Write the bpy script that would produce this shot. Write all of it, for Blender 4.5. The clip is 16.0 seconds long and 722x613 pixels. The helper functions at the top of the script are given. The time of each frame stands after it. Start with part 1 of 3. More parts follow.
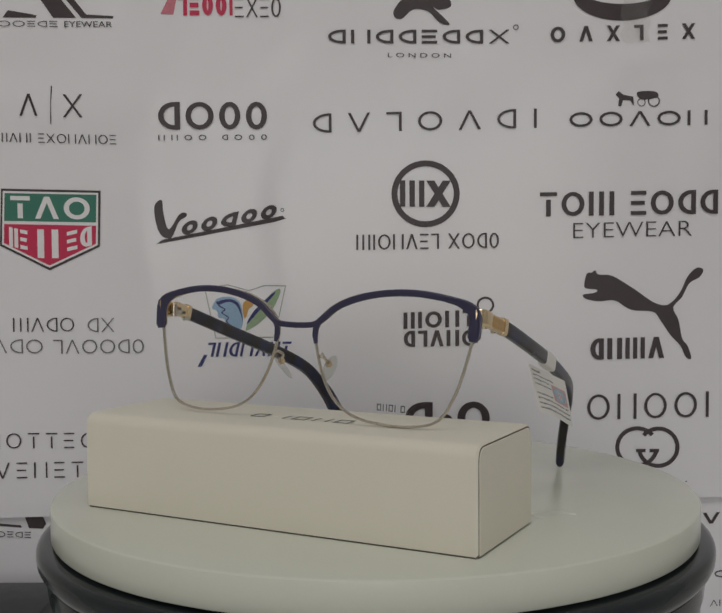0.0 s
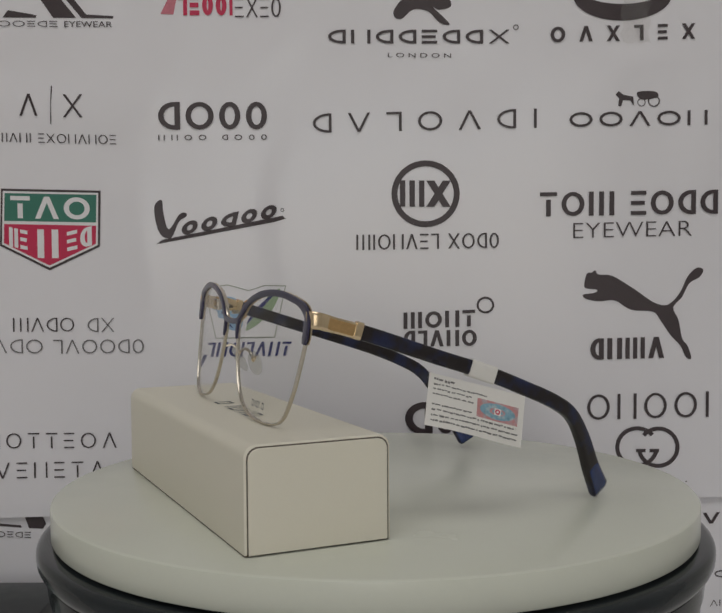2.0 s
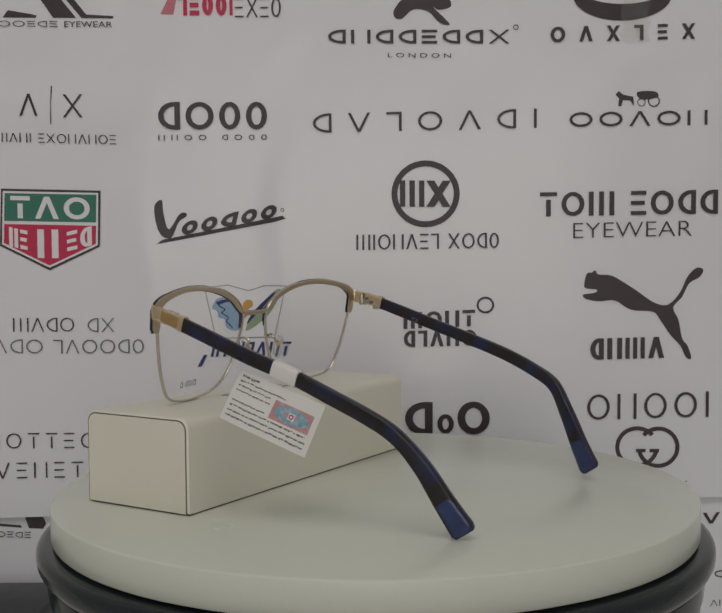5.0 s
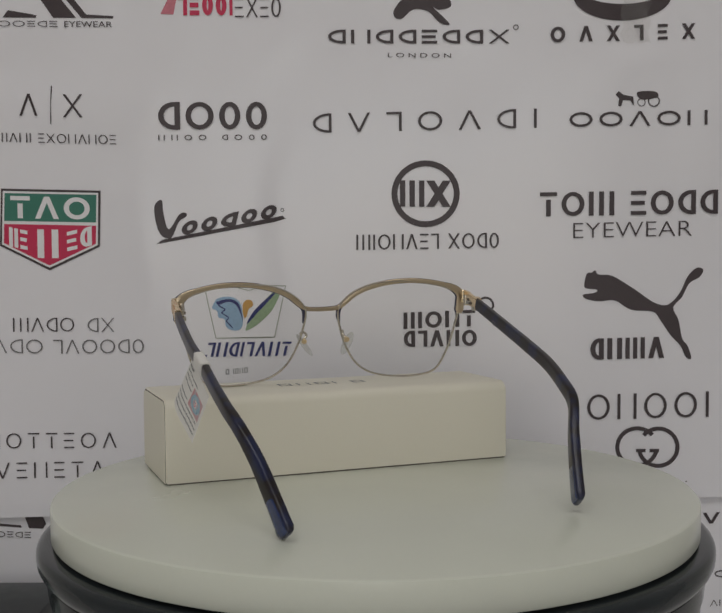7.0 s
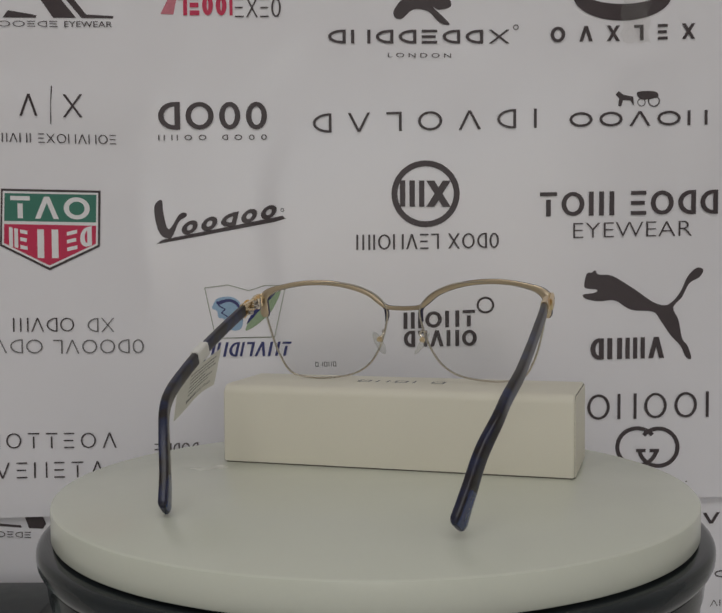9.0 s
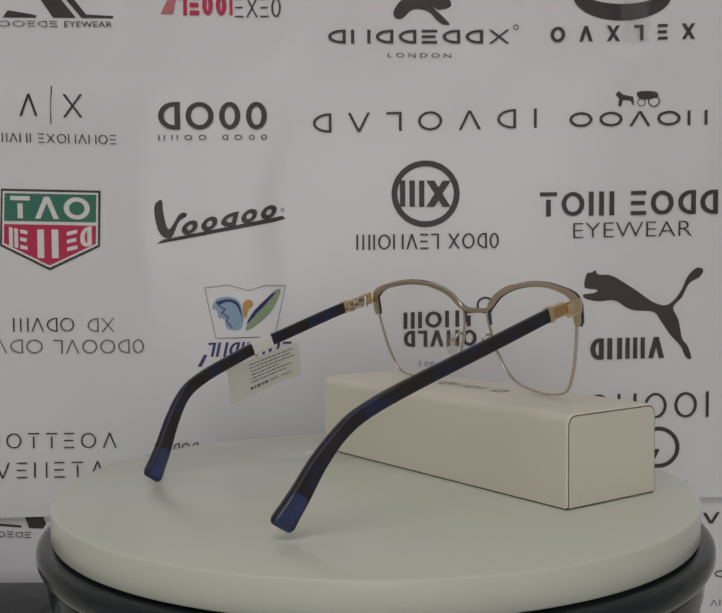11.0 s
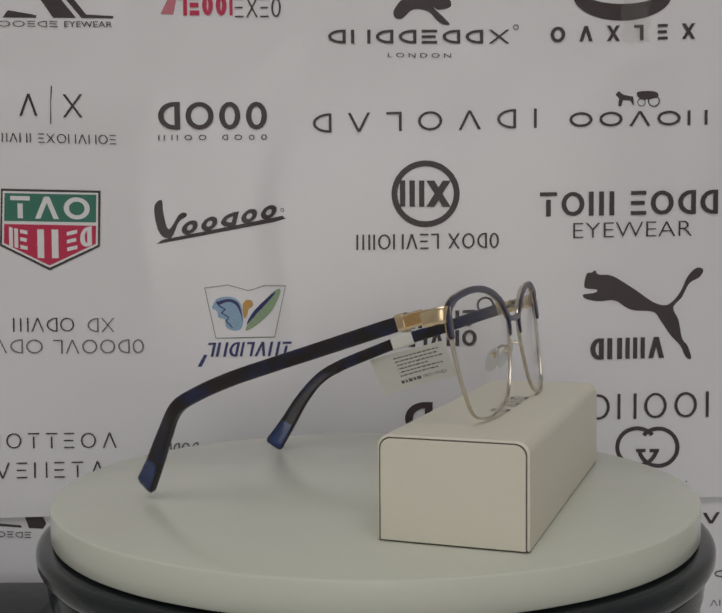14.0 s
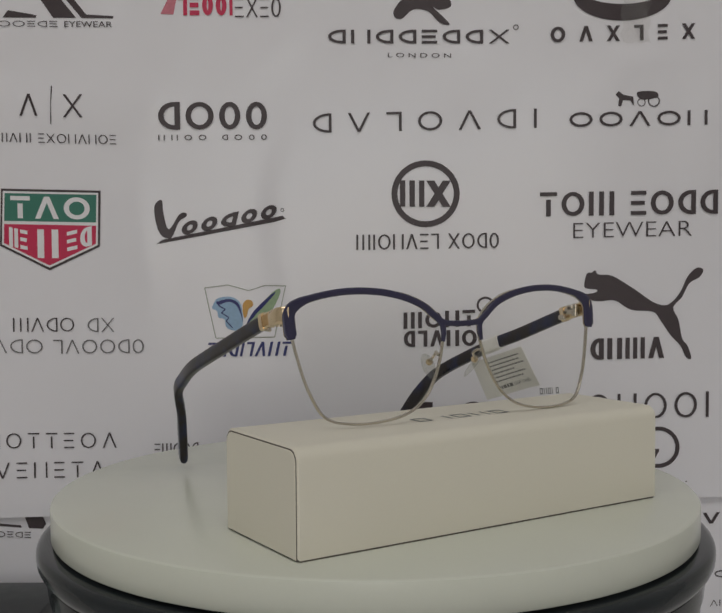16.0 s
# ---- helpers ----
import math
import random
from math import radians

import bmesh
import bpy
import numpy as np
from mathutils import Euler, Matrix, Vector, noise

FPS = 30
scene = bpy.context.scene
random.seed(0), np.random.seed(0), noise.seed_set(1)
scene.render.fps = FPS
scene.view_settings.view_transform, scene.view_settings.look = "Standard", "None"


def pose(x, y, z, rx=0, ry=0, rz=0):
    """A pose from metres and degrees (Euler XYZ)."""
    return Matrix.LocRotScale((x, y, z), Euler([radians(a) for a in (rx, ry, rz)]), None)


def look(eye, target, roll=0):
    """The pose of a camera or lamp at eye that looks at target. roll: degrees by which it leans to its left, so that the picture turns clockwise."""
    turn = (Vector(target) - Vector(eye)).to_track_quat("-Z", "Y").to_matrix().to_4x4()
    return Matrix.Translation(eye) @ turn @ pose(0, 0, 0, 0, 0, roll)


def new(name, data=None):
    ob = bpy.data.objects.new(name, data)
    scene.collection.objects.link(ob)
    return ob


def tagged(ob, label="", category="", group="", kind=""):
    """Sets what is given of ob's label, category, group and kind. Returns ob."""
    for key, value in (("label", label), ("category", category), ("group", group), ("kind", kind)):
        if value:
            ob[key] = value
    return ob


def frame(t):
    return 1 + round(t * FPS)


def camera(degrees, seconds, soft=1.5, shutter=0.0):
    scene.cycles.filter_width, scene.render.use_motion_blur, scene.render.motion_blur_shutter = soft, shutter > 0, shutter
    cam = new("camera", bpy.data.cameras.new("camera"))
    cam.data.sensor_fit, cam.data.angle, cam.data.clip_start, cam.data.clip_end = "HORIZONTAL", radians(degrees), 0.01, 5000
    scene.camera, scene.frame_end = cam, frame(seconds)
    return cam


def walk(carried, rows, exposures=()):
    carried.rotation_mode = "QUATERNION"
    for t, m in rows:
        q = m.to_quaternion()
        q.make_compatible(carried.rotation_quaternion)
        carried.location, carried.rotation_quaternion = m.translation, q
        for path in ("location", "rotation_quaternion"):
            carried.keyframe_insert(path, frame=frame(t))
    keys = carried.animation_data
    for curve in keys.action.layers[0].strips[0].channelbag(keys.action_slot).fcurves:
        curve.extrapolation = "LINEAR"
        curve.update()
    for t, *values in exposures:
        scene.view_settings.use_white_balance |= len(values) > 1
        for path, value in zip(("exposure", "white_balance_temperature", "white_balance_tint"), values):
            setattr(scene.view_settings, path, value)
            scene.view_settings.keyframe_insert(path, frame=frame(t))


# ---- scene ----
MM = 0.001
TURN = -18.7258          # degrees a second, seen from above
START = -28.075
LENS = 37.446
EYE = (0.0, -0.4304, 0.0944)

# ---- the camera on its stand ----
cam = camera(LENS, 16.0, soft=1.7)
AIM = look(EYE, (EYE[0] - 0.00868, EYE[1] + 0.99871, EYE[2] - 0.05007), -0.385)
walk(cam, [(0.0, AIM), (16.0, AIM)], exposures=[(0.0, 0.0), (16.0, 0.0)])

# ---- light: added unseen window fill behind the camera, ceiling panel, dim grey daylight outside ----
world = bpy.data.worlds.new("daylight")
scene.world = world
world.use_nodes = True
wn = world.node_tree.nodes
sky = wn.new("ShaderNodeTexSky")
sky.sky_type, sky.sun_disc, sky.sun_elevation, sky.sun_rotation = "NISHITA", False, radians(40), radians(150)
world.node_tree.links.new(sky.outputs[0], wn["Background"].inputs[0])
wn["Background"].inputs[1].default_value = 0.08


def area(name, eye, target, sx, sy, watts, colour):
    d = bpy.data.lights.new(name, "AREA")
    d.shape, d.size, d.size_y, d.energy, d.color = "RECTANGLE", sx, sy, watts, colour
    ob = new(name, d)
    ob.matrix_world = look(eye, target)
    return ob


# Front fill: an unseen lamp placed to even out the backdrop.
area("front_fill_light", (0.0, -2.38, 0.10), (0.0, 0.0, 0.10), 1.25, 1.05, 4.3, (1.0, 0.985, 1.0))
area("panel_light", (-0.08, -1.40, 1.965), (-0.08, -1.40, 0.0), 1.95, 1.35, 15.7, (1.0, 0.985, 0.97))


# ---- materials ----
def material(name, colour, rough=0.5, metal=0.0, vary=0.06, scale=40.0, bump=0.0, fine=600.0, spec=0.5, coat=0.0, second=None, mix_scale=90.0):
    """A surface with soft blotches, fine grain and relief; second: a colour that clouds through the first."""
    m = bpy.data.materials.new(name)
    m.use_nodes = True
    n, l = m.node_tree.nodes, m.node_tree.links
    b = n["Principled BSDF"]
    b.inputs["Metallic"].default_value = metal
    b.inputs["Specular IOR Level"].default_value = spec
    b.inputs["Coat Weight"].default_value = coat
    tc = n.new("ShaderNodeTexCoord")
    big, small = n.new("ShaderNodeTexNoise"), n.new("ShaderNodeTexNoise")
    big.inputs["Scale"].default_value, small.inputs["Scale"].default_value = scale, fine
    big.inputs["Detail"].default_value = 4
    for t in (big, small):
        l.new(tc.outputs["Object"], t.inputs["Vector"])
    both = n.new("ShaderNodeMath")
    both.operation = "ADD"
    l.new(big.outputs[0], both.inputs[0])
    l.new(small.outputs[0], both.inputs[1])
    val = n.new("ShaderNodeMapRange")
    val.inputs["From Max"].default_value = 2.0
    val.inputs["To Min"].default_value, val.inputs["To Max"].default_value = 1 - vary, 1 + vary
    l.new(both.outputs[0], val.inputs["Value"])
    hsv = n.new("ShaderNodeHueSaturation")
    hsv.inputs["Color"].default_value = (*colour, 1)
    l.new(val.outputs[0], hsv.inputs["Value"])
    if second:
        cloud, ramp, mix = n.new("ShaderNodeTexNoise"), n.new("ShaderNodeValToRGB"), n.new("ShaderNodeMix")
        cloud.inputs["Scale"].default_value, cloud.inputs["Detail"].default_value = mix_scale, 3
        ramp.color_ramp.elements[0].position, ramp.color_ramp.elements[1].position = 0.46, 0.62
        mix.data_type = "RGBA"
        mix.inputs[6].default_value, mix.inputs[7].default_value = (*colour, 1), (*second, 1)
        l.new(tc.outputs["Object"], cloud.inputs["Vector"])
        l.new(cloud.outputs[0], ramp.inputs[0])
        l.new(ramp.outputs[0], mix.inputs[0])
        l.new(mix.outputs[2], hsv.inputs["Color"])
    l.new(hsv.outputs[0], b.inputs["Base Color"])
    rr = n.new("ShaderNodeMapRange")
    rr.inputs["To Min"].default_value, rr.inputs["To Max"].default_value = max(0.02, rough - 0.08), min(1, rough + 0.08)
    l.new(big.outputs[0], rr.inputs["Value"])
    l.new(rr.outputs[0], b.inputs["Roughness"])
    if bump:
        bp = n.new("ShaderNodeBump")
        bp.inputs["Strength"].default_value, bp.inputs["Distance"].default_value = bump, 0.001
        l.new(both.outputs[0], bp.inputs["Height"])
        l.new(bp.outputs[0], b.inputs["Normal"])
    return m


def clear(name, tint, gloss=0.05, body=0.0):
    """Thin clear plastic: see-through, glossier at a slant; body: how milky it is."""
    m = bpy.data.materials.new(name)
    m.use_nodes = True
    n, l = m.node_tree.nodes, m.node_tree.links
    tr, gl, df = n.new("ShaderNodeBsdfTransparent"), n.new("ShaderNodeBsdfGlossy"), n.new("ShaderNodeBsdfDiffuse")
    fr, mix, milk = n.new("ShaderNodeLayerWeight"), n.new("ShaderNodeMixShader"), n.new("ShaderNodeMixShader")
    steep, gain = n.new("ShaderNodeMath"), n.new("ShaderNodeMath")
    steep.operation, gain.operation = "POWER", "MULTIPLY_ADD"
    steep.inputs[1].default_value = 5.0
    gain.inputs[1].default_value, gain.inputs[2].default_value = 0.45, 0.008
    tr.inputs[0].default_value = (*tint, 1)
    df.inputs[0].default_value = (0.75, 0.76, 0.74, 1)
    gl.inputs["Roughness"].default_value = gloss
    milk.inputs[0].default_value = body
    l.new(tr.outputs[0], milk.inputs[1])
    l.new(df.outputs[0], milk.inputs[2])
    l.new(fr.outputs["Facing"], steep.inputs[0])
    l.new(steep.outputs[0], gain.inputs[0])
    l.new(gain.outputs[0], mix.inputs[0])
    l.new(milk.outputs[0], mix.inputs[1])
    l.new(gl.outputs[0], mix.inputs[2])
    l.new(mix.outputs[0], n["Material Output"].inputs[0])
    return m


PAPER = material("laminated_paper", (0.862, 0.845, 0.874), 0.20, vary=0.02, scale=9, bump=0.03, fine=40, spec=0.5)
WHITE = material("white_print", (0.85, 0.83, 0.84), 0.36, vary=0.03)
INK = material("black_print", (0.056, 0.040, 0.044), 0.38, vary=0.2, fine=900)
GREY = material("grey_print", (0.17, 0.16, 0.165), 0.38, vary=0.12)
RED = material("crimson_print", (0.60, 0.025, 0.09), 0.38, vary=0.08)
PALE_RED = material("faded_crimson_print", (0.62, 0.20, 0.25), 0.38, vary=0.3, scale=200)
GREEN = material("green_print", (0.045, 0.20, 0.145), 0.38, vary=0.08)
OLIVE = material("olive_print", (0.33, 0.35, 0.28), 0.4)
BLUE = material("sky_blue_print", (0.30, 0.46, 0.64), 0.38, vary=0.2, scale=150)
LEAF = material("leaf_green_print", (0.30, 0.41, 0.25), 0.38, vary=0.25, scale=150)
AMBER = material("amber_print", (0.62, 0.34, 0.08), 0.38)
NAVY = material("navy_print", (0.03, 0.035, 0.16), 0.38, vary=0.15)
DISC = material("ivory_plastic", (0.700, 0.718, 0.622), 0.24, vary=0.02, scale=18, fine=500)
BLACK = material("black_plastic", (0.020, 0.0245, 0.0275), 0.13, vary=0.15, bump=0.02, fine=1500, spec=0.24)
LID = material("dark_green_black_card", (0.020, 0.025, 0.025), 0.4, vary=0.25, scale=120)
CARD = material("white_leatherette_card", (0.795, 0.757, 0.640), 0.5, vary=0.03, scale=30, bump=0.03, fine=1500)
# Dark brown standing for the shade in gaps and under edges.
GAP_SHADE = material("gap_shade_brown", (0.13, 0.11, 0.085), 0.8)
SMALL = material("grey_small_print", (0.17, 0.165, 0.16), 0.5, vary=0.4, scale=900)
STAMP = material("dark_foil_print", (0.07, 0.075, 0.075), 0.4, vary=0.3, fine=900)
ENAMEL = material("navy_enamel", (0.027, 0.024, 0.066), 0.38, vary=0.12, coat=0.4)
GOLD = material("pale_gold_metal", (0.80, 0.64, 0.42), 0.24, metal=1.0, vary=0.06, fine=900)
BRASS = material("dull_gold_metal", (0.58, 0.47, 0.33), 0.32, metal=1.0, vary=0.08)
STEEL = material("champagne_metal", (0.60, 0.55, 0.47), 0.24, metal=1.0, vary=0.06)
# Gold with a warm orange reflection mixed into the base colour.
REFLECTION_GOLD = material("gold_metal_amber_reflection", (0.66, 0.43, 0.20), 0.30, metal=1.0, vary=0.25, scale=300, bump=0.15, fine=900)
TORTOISE = material("navy_tortoise_acetate", (0.018, 0.0135, 0.014), 0.30, vary=0.30, coat=0.08, spec=0.4, second=(0.016, 0.021, 0.062), mix_scale=110)
TIP = material("blue_acetate", (0.020, 0.036, 0.125), 0.22, vary=0.25, scale=160, coat=0.4, second=(0.026, 0.050, 0.180), mix_scale=120)
GLASS = clear("demo_lens", (0.985, 0.985, 0.98), 0.03)
PAD = clear("clear_silicone", (0.90, 0.90, 0.88), 0.10, 0.08)
TAPE = clear("clear_tape", (0.99, 0.985, 0.98), 0.15, 0.06)
TAG = material("white_sticker_paper", (0.80, 0.78, 0.74), 0.55, vary=0.05, scale=200)
HOLO_RED = material("pink_print", (0.58, 0.28, 0.28), 0.35, vary=0.3, scale=300, second=(0.50, 0.40, 0.42), mix_scale=400)
HOLO_BLUE = material("pale_blue_print", (0.22, 0.40, 0.50), 0.3, vary=0.35, scale=300, second=(0.42, 0.52, 0.55), mix_scale=500)
WALL = material("matt_wall_paint", (0.74, 0.73, 0.71), 0.85, vary=0.05, scale=3, bump=0.2, fine=120)
CEIL = material("white_ceiling_paint", (0.78, 0.78, 0.77), 0.9, vary=0.03, scale=3)
FLOOR = material("grey_floor_tile", (0.45, 0.44, 0.42), 0.45, vary=0.12, scale=4)
TABLE = material("white_bounce_laminate", (0.78, 0.77, 0.75), 0.5, vary=0.08, scale=12)
SLATE = material("slate_green_card", (0.24, 0.28, 0.27), 0.5, vary=0.1)


# ---- tools for meshes ----
def mesh_object(name, bm, mats, smooth=35):
    me = bpy.data.meshes.new(name)
    bmesh.ops.recalc_face_normals(bm, faces=bm.faces)
    bm.to_mesh(me)
    bm.free()
    for m in mats if isinstance(mats, (list, tuple)) else [mats]:
        me.materials.append(m)
    ob = new(name, me)
    if smooth:
        me.shade_smooth()
        me.set_sharp_from_angle(angle=radians(smooth))
    return ob


def part(name, bm, mats, parent, label="", smooth=35):
    ob = mesh_object(name, bm, mats, smooth)
    ob.parent = parent
    return tagged(ob, label)


def thing(name, label, category, at=(0, 0, 0), kind="", group=""):
    ob = new(name)
    ob.empty_display_size = 0.02
    ob.location = at
    return tagged(ob, label, category, group, kind)


def box(bm, lo, hi, bevel=0.0, seg=2):
    made = bmesh.ops.create_cube(bm, size=1.0)["verts"]
    for v in made:
        v.co = [(lo[i] + hi[i]) / 2 + v.co[i] * (hi[i] - lo[i]) for i in range(3)]
    if bevel:
        edges = list({e for v in made for e in v.link_edges})
        bmesh.ops.bevel(bm, geom=edges, offset=bevel, segments=seg, profile=0.5, affect="EDGES")
    return bm


def lathe(profile, steps=160):
    """A turned body from (radius, height) pairs; a radius of 0 closes it."""
    bm = bmesh.new()
    rings = []
    for r, z in profile:
        if r == 0:
            rings.append([bm.verts.new((0, 0, z))])
        else:
            rings.append([bm.verts.new((r * math.cos(a), r * math.sin(a), z)) for a in np.linspace(0, 2 * math.pi, steps, endpoint=False)])
    for a, b in zip(rings, rings[1:]):
        for i in range(steps):
            j = (i + 1) % steps
            q = [a[i % len(a)], a[j % len(a)], b[j % len(b)], b[i % len(b)]]
            q = list(dict.fromkeys(q))
            if len(q) > 2:
                bm.faces.new(q)
    return bm


def spline(points, per=6, closed=False):
    """A smooth curve through the points."""
    pts = [np.array(p, float) for p in points]
    n = len(pts)
    out = []
    for i in range(n if closed else n - 1):
        p0, p1, p2, p3 = (pts[(i + k) % n] if closed else pts[min(max(i + k, 0), n - 1)] for k in (-1, 0, 1, 2))
        for s in np.linspace(0, 1, per, endpoint=False):
            out.append(0.5 * (2 * p1 + (p2 - p0) * s + (2 * p0 - 5 * p1 + 4 * p2 - p3) * s * s + (3 * p1 - p0 - 3 * p2 + p3) * s ** 3))
    if not closed:
        out.append(pts[-1])
    return out


def sweep(bm, path, size, ref, closed=False, sides=12, square=0.0):
    """A bar along the path; size: (across, along ref) or one such pair a point; square: 0 round to 1 boxy."""
    n = len(path)
    sizes = size if isinstance(size, list) else [size] * n
    rings = []
    ref = Vector(ref)
    for i, p in enumerate(path):
        a, b = (path[(i - 1) % n], path[(i + 1) % n]) if closed else (path[max(i - 1, 0)], path[min(i + 1, n - 1)])
        t = (Vector(b) - Vector(a)).normalized()
        side = t.cross(ref).normalized()
        up = side.cross(t)
        ring = []
        for k in range(sides):
            c, s = math.cos(2 * math.pi * (k + 0.5) / sides), math.sin(2 * math.pi * (k + 0.5) / sides)
            e = 1 - 0.72 * square
            c, s = math.copysign(abs(c) ** e, c), math.copysign(abs(s) ** e, s)
            ring.append(bm.verts.new(Vector(p) + side * c * sizes[i][0] / 2 + up * s * sizes[i][1] / 2))
        rings.append(ring)
    for i in range(n if closed else n - 1):
        a, b = rings[i], rings[(i + 1) % n]
        for k in range(sides):
            bm.faces.new((a[k], a[(k + 1) % sides], b[(k + 1) % sides], b[k]))
    if not closed:
        bm.faces.new(rings[0])
        bm.faces.new(rings[-1][::-1])
    return bm


# ---- the room round the stand: unseen, walls and floor pale for soft fill ----
TABLE_Z = -0.130
FLOOR_Z, CEIL_Z = -0.88, 2.02


def slab(name, lo, hi, m, label, category):
    ob = mesh_object(name, box(bmesh.new(), lo, hi), m, 0)
    return tagged(ob, label, category, kind="structure")


slab("floor", (-1.9, -2.5, FLOOR_Z - 0.08), (1.9, 0.36, FLOOR_Z), FLOOR, "plain grey tiled floor of the room", "floor")
slab("ceiling", (-1.9, -2.5, CEIL_Z), (1.9, 0.36, CEIL_Z + 0.1), CEIL, "plain white painted ceiling of the room", "ceiling")
slab("wall_north", (-1.9, 0.24, FLOOR_Z), (1.9, 0.36, CEIL_Z), WALL, "plain grey wall behind the printed sheets", "wall")
slab("wall_east", (1.8, -2.4, FLOOR_Z), (1.92, 0.24, CEIL_Z), WALL, "plain grey painted side wall", "wall")
slab("wall_west", (-1.92, -2.4, FLOOR_Z), (-1.8, 0.24, CEIL_Z), WALL, "plain grey painted side wall", "wall")
bm = bmesh.new()
for lo, hi in (((-1.9, 0), (-0.65, 1)), ((0.65, 0), (1.9, 1)), ((-0.65, 0), (0.65, 0.15)), ((-0.65, 0.53), (0.65, 1))):
    h = CEIL_Z - FLOOR_Z
    box(bm, (lo[0], -2.52, FLOOR_Z + lo[1] * h), (hi[0], -2.4, FLOOR_Z + hi[1] * h))
tagged(mesh_object("wall_south", bm, WALL, 0), "plain grey unseen wall with an added window opening", "wall", kind="structure")
# the added window's frame and the unseen housing put round the overhead lamp
win = tagged(new("added_window"), "plain white window frame added in the unseen rear wall", "window", kind="structure")
h = CEIL_Z - FLOOR_Z
wz0, wz1 = FLOOR_Z + 0.15 * h, FLOOR_Z + 0.53 * h
for lo, hi in (((-0.65, wz0), (-0.60, wz1)), ((0.60, wz0), (0.65, wz1)), ((-0.60, wz0), (0.60, wz0 + 0.05)), ((-0.60, wz1 - 0.05), (0.60, wz1))):
    part("window_frame", box(bmesh.new(), (lo[0], -2.49, lo[1]), (hi[0], -2.43, hi[1]), 0.004), CEIL, win)
panel = tagged(new("ceiling_light"), "flat white rectangular ceiling light panel", "lamp", kind="structure")
part("frame", box(bmesh.new(), (-1.10, -2.12, CEIL_Z - 0.03), (0.94, -0.68, CEIL_Z - 0.001), 0.004), CEIL, panel)
part("diffuser", box(bmesh.new(), (-1.06, -2.08, CEIL_Z - 0.036), (0.90, -0.72, CEIL_Z - 0.0302), 0.002), TAG, panel)

# Unseen table, coloured white to throw light up at the lower sheet.
bm = bmesh.new()
box(bm, (-0.75, -0.55, TABLE_Z - 0.028), (0.75, 0.235, TABLE_Z), 0.003)
for x in (-0.7, 0.64):
    for y in (-0.5, 0.16):
        box(bm, (x, y, FLOOR_Z), (x + 0.06, y + 0.06, TABLE_Z - 0.028))
tagged(mesh_object("table", bm, TABLE), "plain unseen laminate table under the turntable, white to bounce light", "table")


# ---- the printed sheets ----
DENTS = [(-0.178, 0.182, 3, 0.040, 0.011, -0.0009), (-0.158, 0.204, 48, 0.016, 0.007, -0.0006), (-0.205, 0.207, 20, 0.020, 0.009, 0.0006),
         (-0.053, 0.124, 84, 0.022, 0.008, -0.0006), (-0.134, 0.106, 95, 0.024, 0.009, -0.0006), (-0.050, 0.222, 60, 0.018, 0.009, -0.0006),
         (-0.044, 0.058, 92, 0.040, 0.011, -0.0006), (0.152, 0.204, 15, 0.014, 0.006, -0.0006), (0.060, 0.196, 70, 0.022, 0.013, 0.0006), (0.205, 0.180, 80, 0.040, 0.012, -0.0006)]


def ripple(x, z):
    """How far a loosely hung sheet stands off its plane."""
    y = 0.0006 * math.sin(17 * x + 4 * z + 0.6) + 0.0007 * math.sin(9 * x - 13 * z) + 0.0002 * math.sin(31 * x + 0.8)
    # soft creases: where they run, their slant, their width and their height
    for x0, slant, width, height, z0, z1 in ((-0.160, 0.55, 0.011, 0.0006, 0.17, 0.26), (-0.118, 0.40, 0.009, -0.0004, 0.15, 0.27), (-0.060, 0.03, 0.014, 0.0005, 0.02, 0.26), (0.032, -0.04, 0.013, 0.0005, 0.02, 0.13), (-0.195, 0.9, 0.012, 0.0005, 0.12, 0.21), (0.148, 0.1, 0.010, 0.0005, 0.19, 0.26)):
        d = (x - x0 - slant * (z - 0.2)) / width
        ends = min(1, max(0, (z - z0) / 0.03)) * min(1, max(0, (z1 - z) / 0.03))
        y += 2.2 * height * ends * math.exp(-0.5 * d * d)
    # dents: centre, slant in degrees, half length, half width, height
    for cx, cz, slant, long, wide, height in DENTS:
        c, s = math.cos(radians(slant)), math.sin(radians(slant))
        u, v = ((x - cx) * c + (z - cz) * s) / long, ((z - cz) * c - (x - cx) * s) / wide
        if u * u + v * v < 16:
            y += 2.2 * height * math.exp(-0.5 * (u * u + v * v))
    return y


def hung_sheet(name, y, x0, x1, bottom0, bottom1, top, label):
    bm = bmesh.new()
    nx, nz, thick = 190, 130, 0.0005
    grid = {}
    for back in (0, 1):
        for i in range(nx + 1):
            for k in range(nz + 1):
                x = x0 + (x1 - x0) * i / nx
                low = bottom0 + (bottom1 - bottom0) * i / nx
                z = low + (top - low) * k / nz
                grid[back, i, k] = bm.verts.new((x, ripple(x, z) + thick * back, z))
    for i in range(nx):
        for k in range(nz):
            for back in (0, 1):
                bm.faces.new([grid[back, a, b] for a, b in ((i, k), (i + 1, k), (i + 1, k + 1), (i, k + 1))])
    for i in range(nx):
        for k in (0, nz):
            bm.faces.new([grid[0, i, k], grid[0, i + 1, k], grid[1, i + 1, k], grid[1, i, k]])
    for k in range(nz):
        for i in (0, nx):
            bm.faces.new([grid[0, i, k], grid[0, i, k + 1], grid[1, i, k + 1], grid[1, i, k]])
    ob = thing(name, label, "poster", (0, y, 0))
    part("paper", bm, PAPER, ob)
    return ob


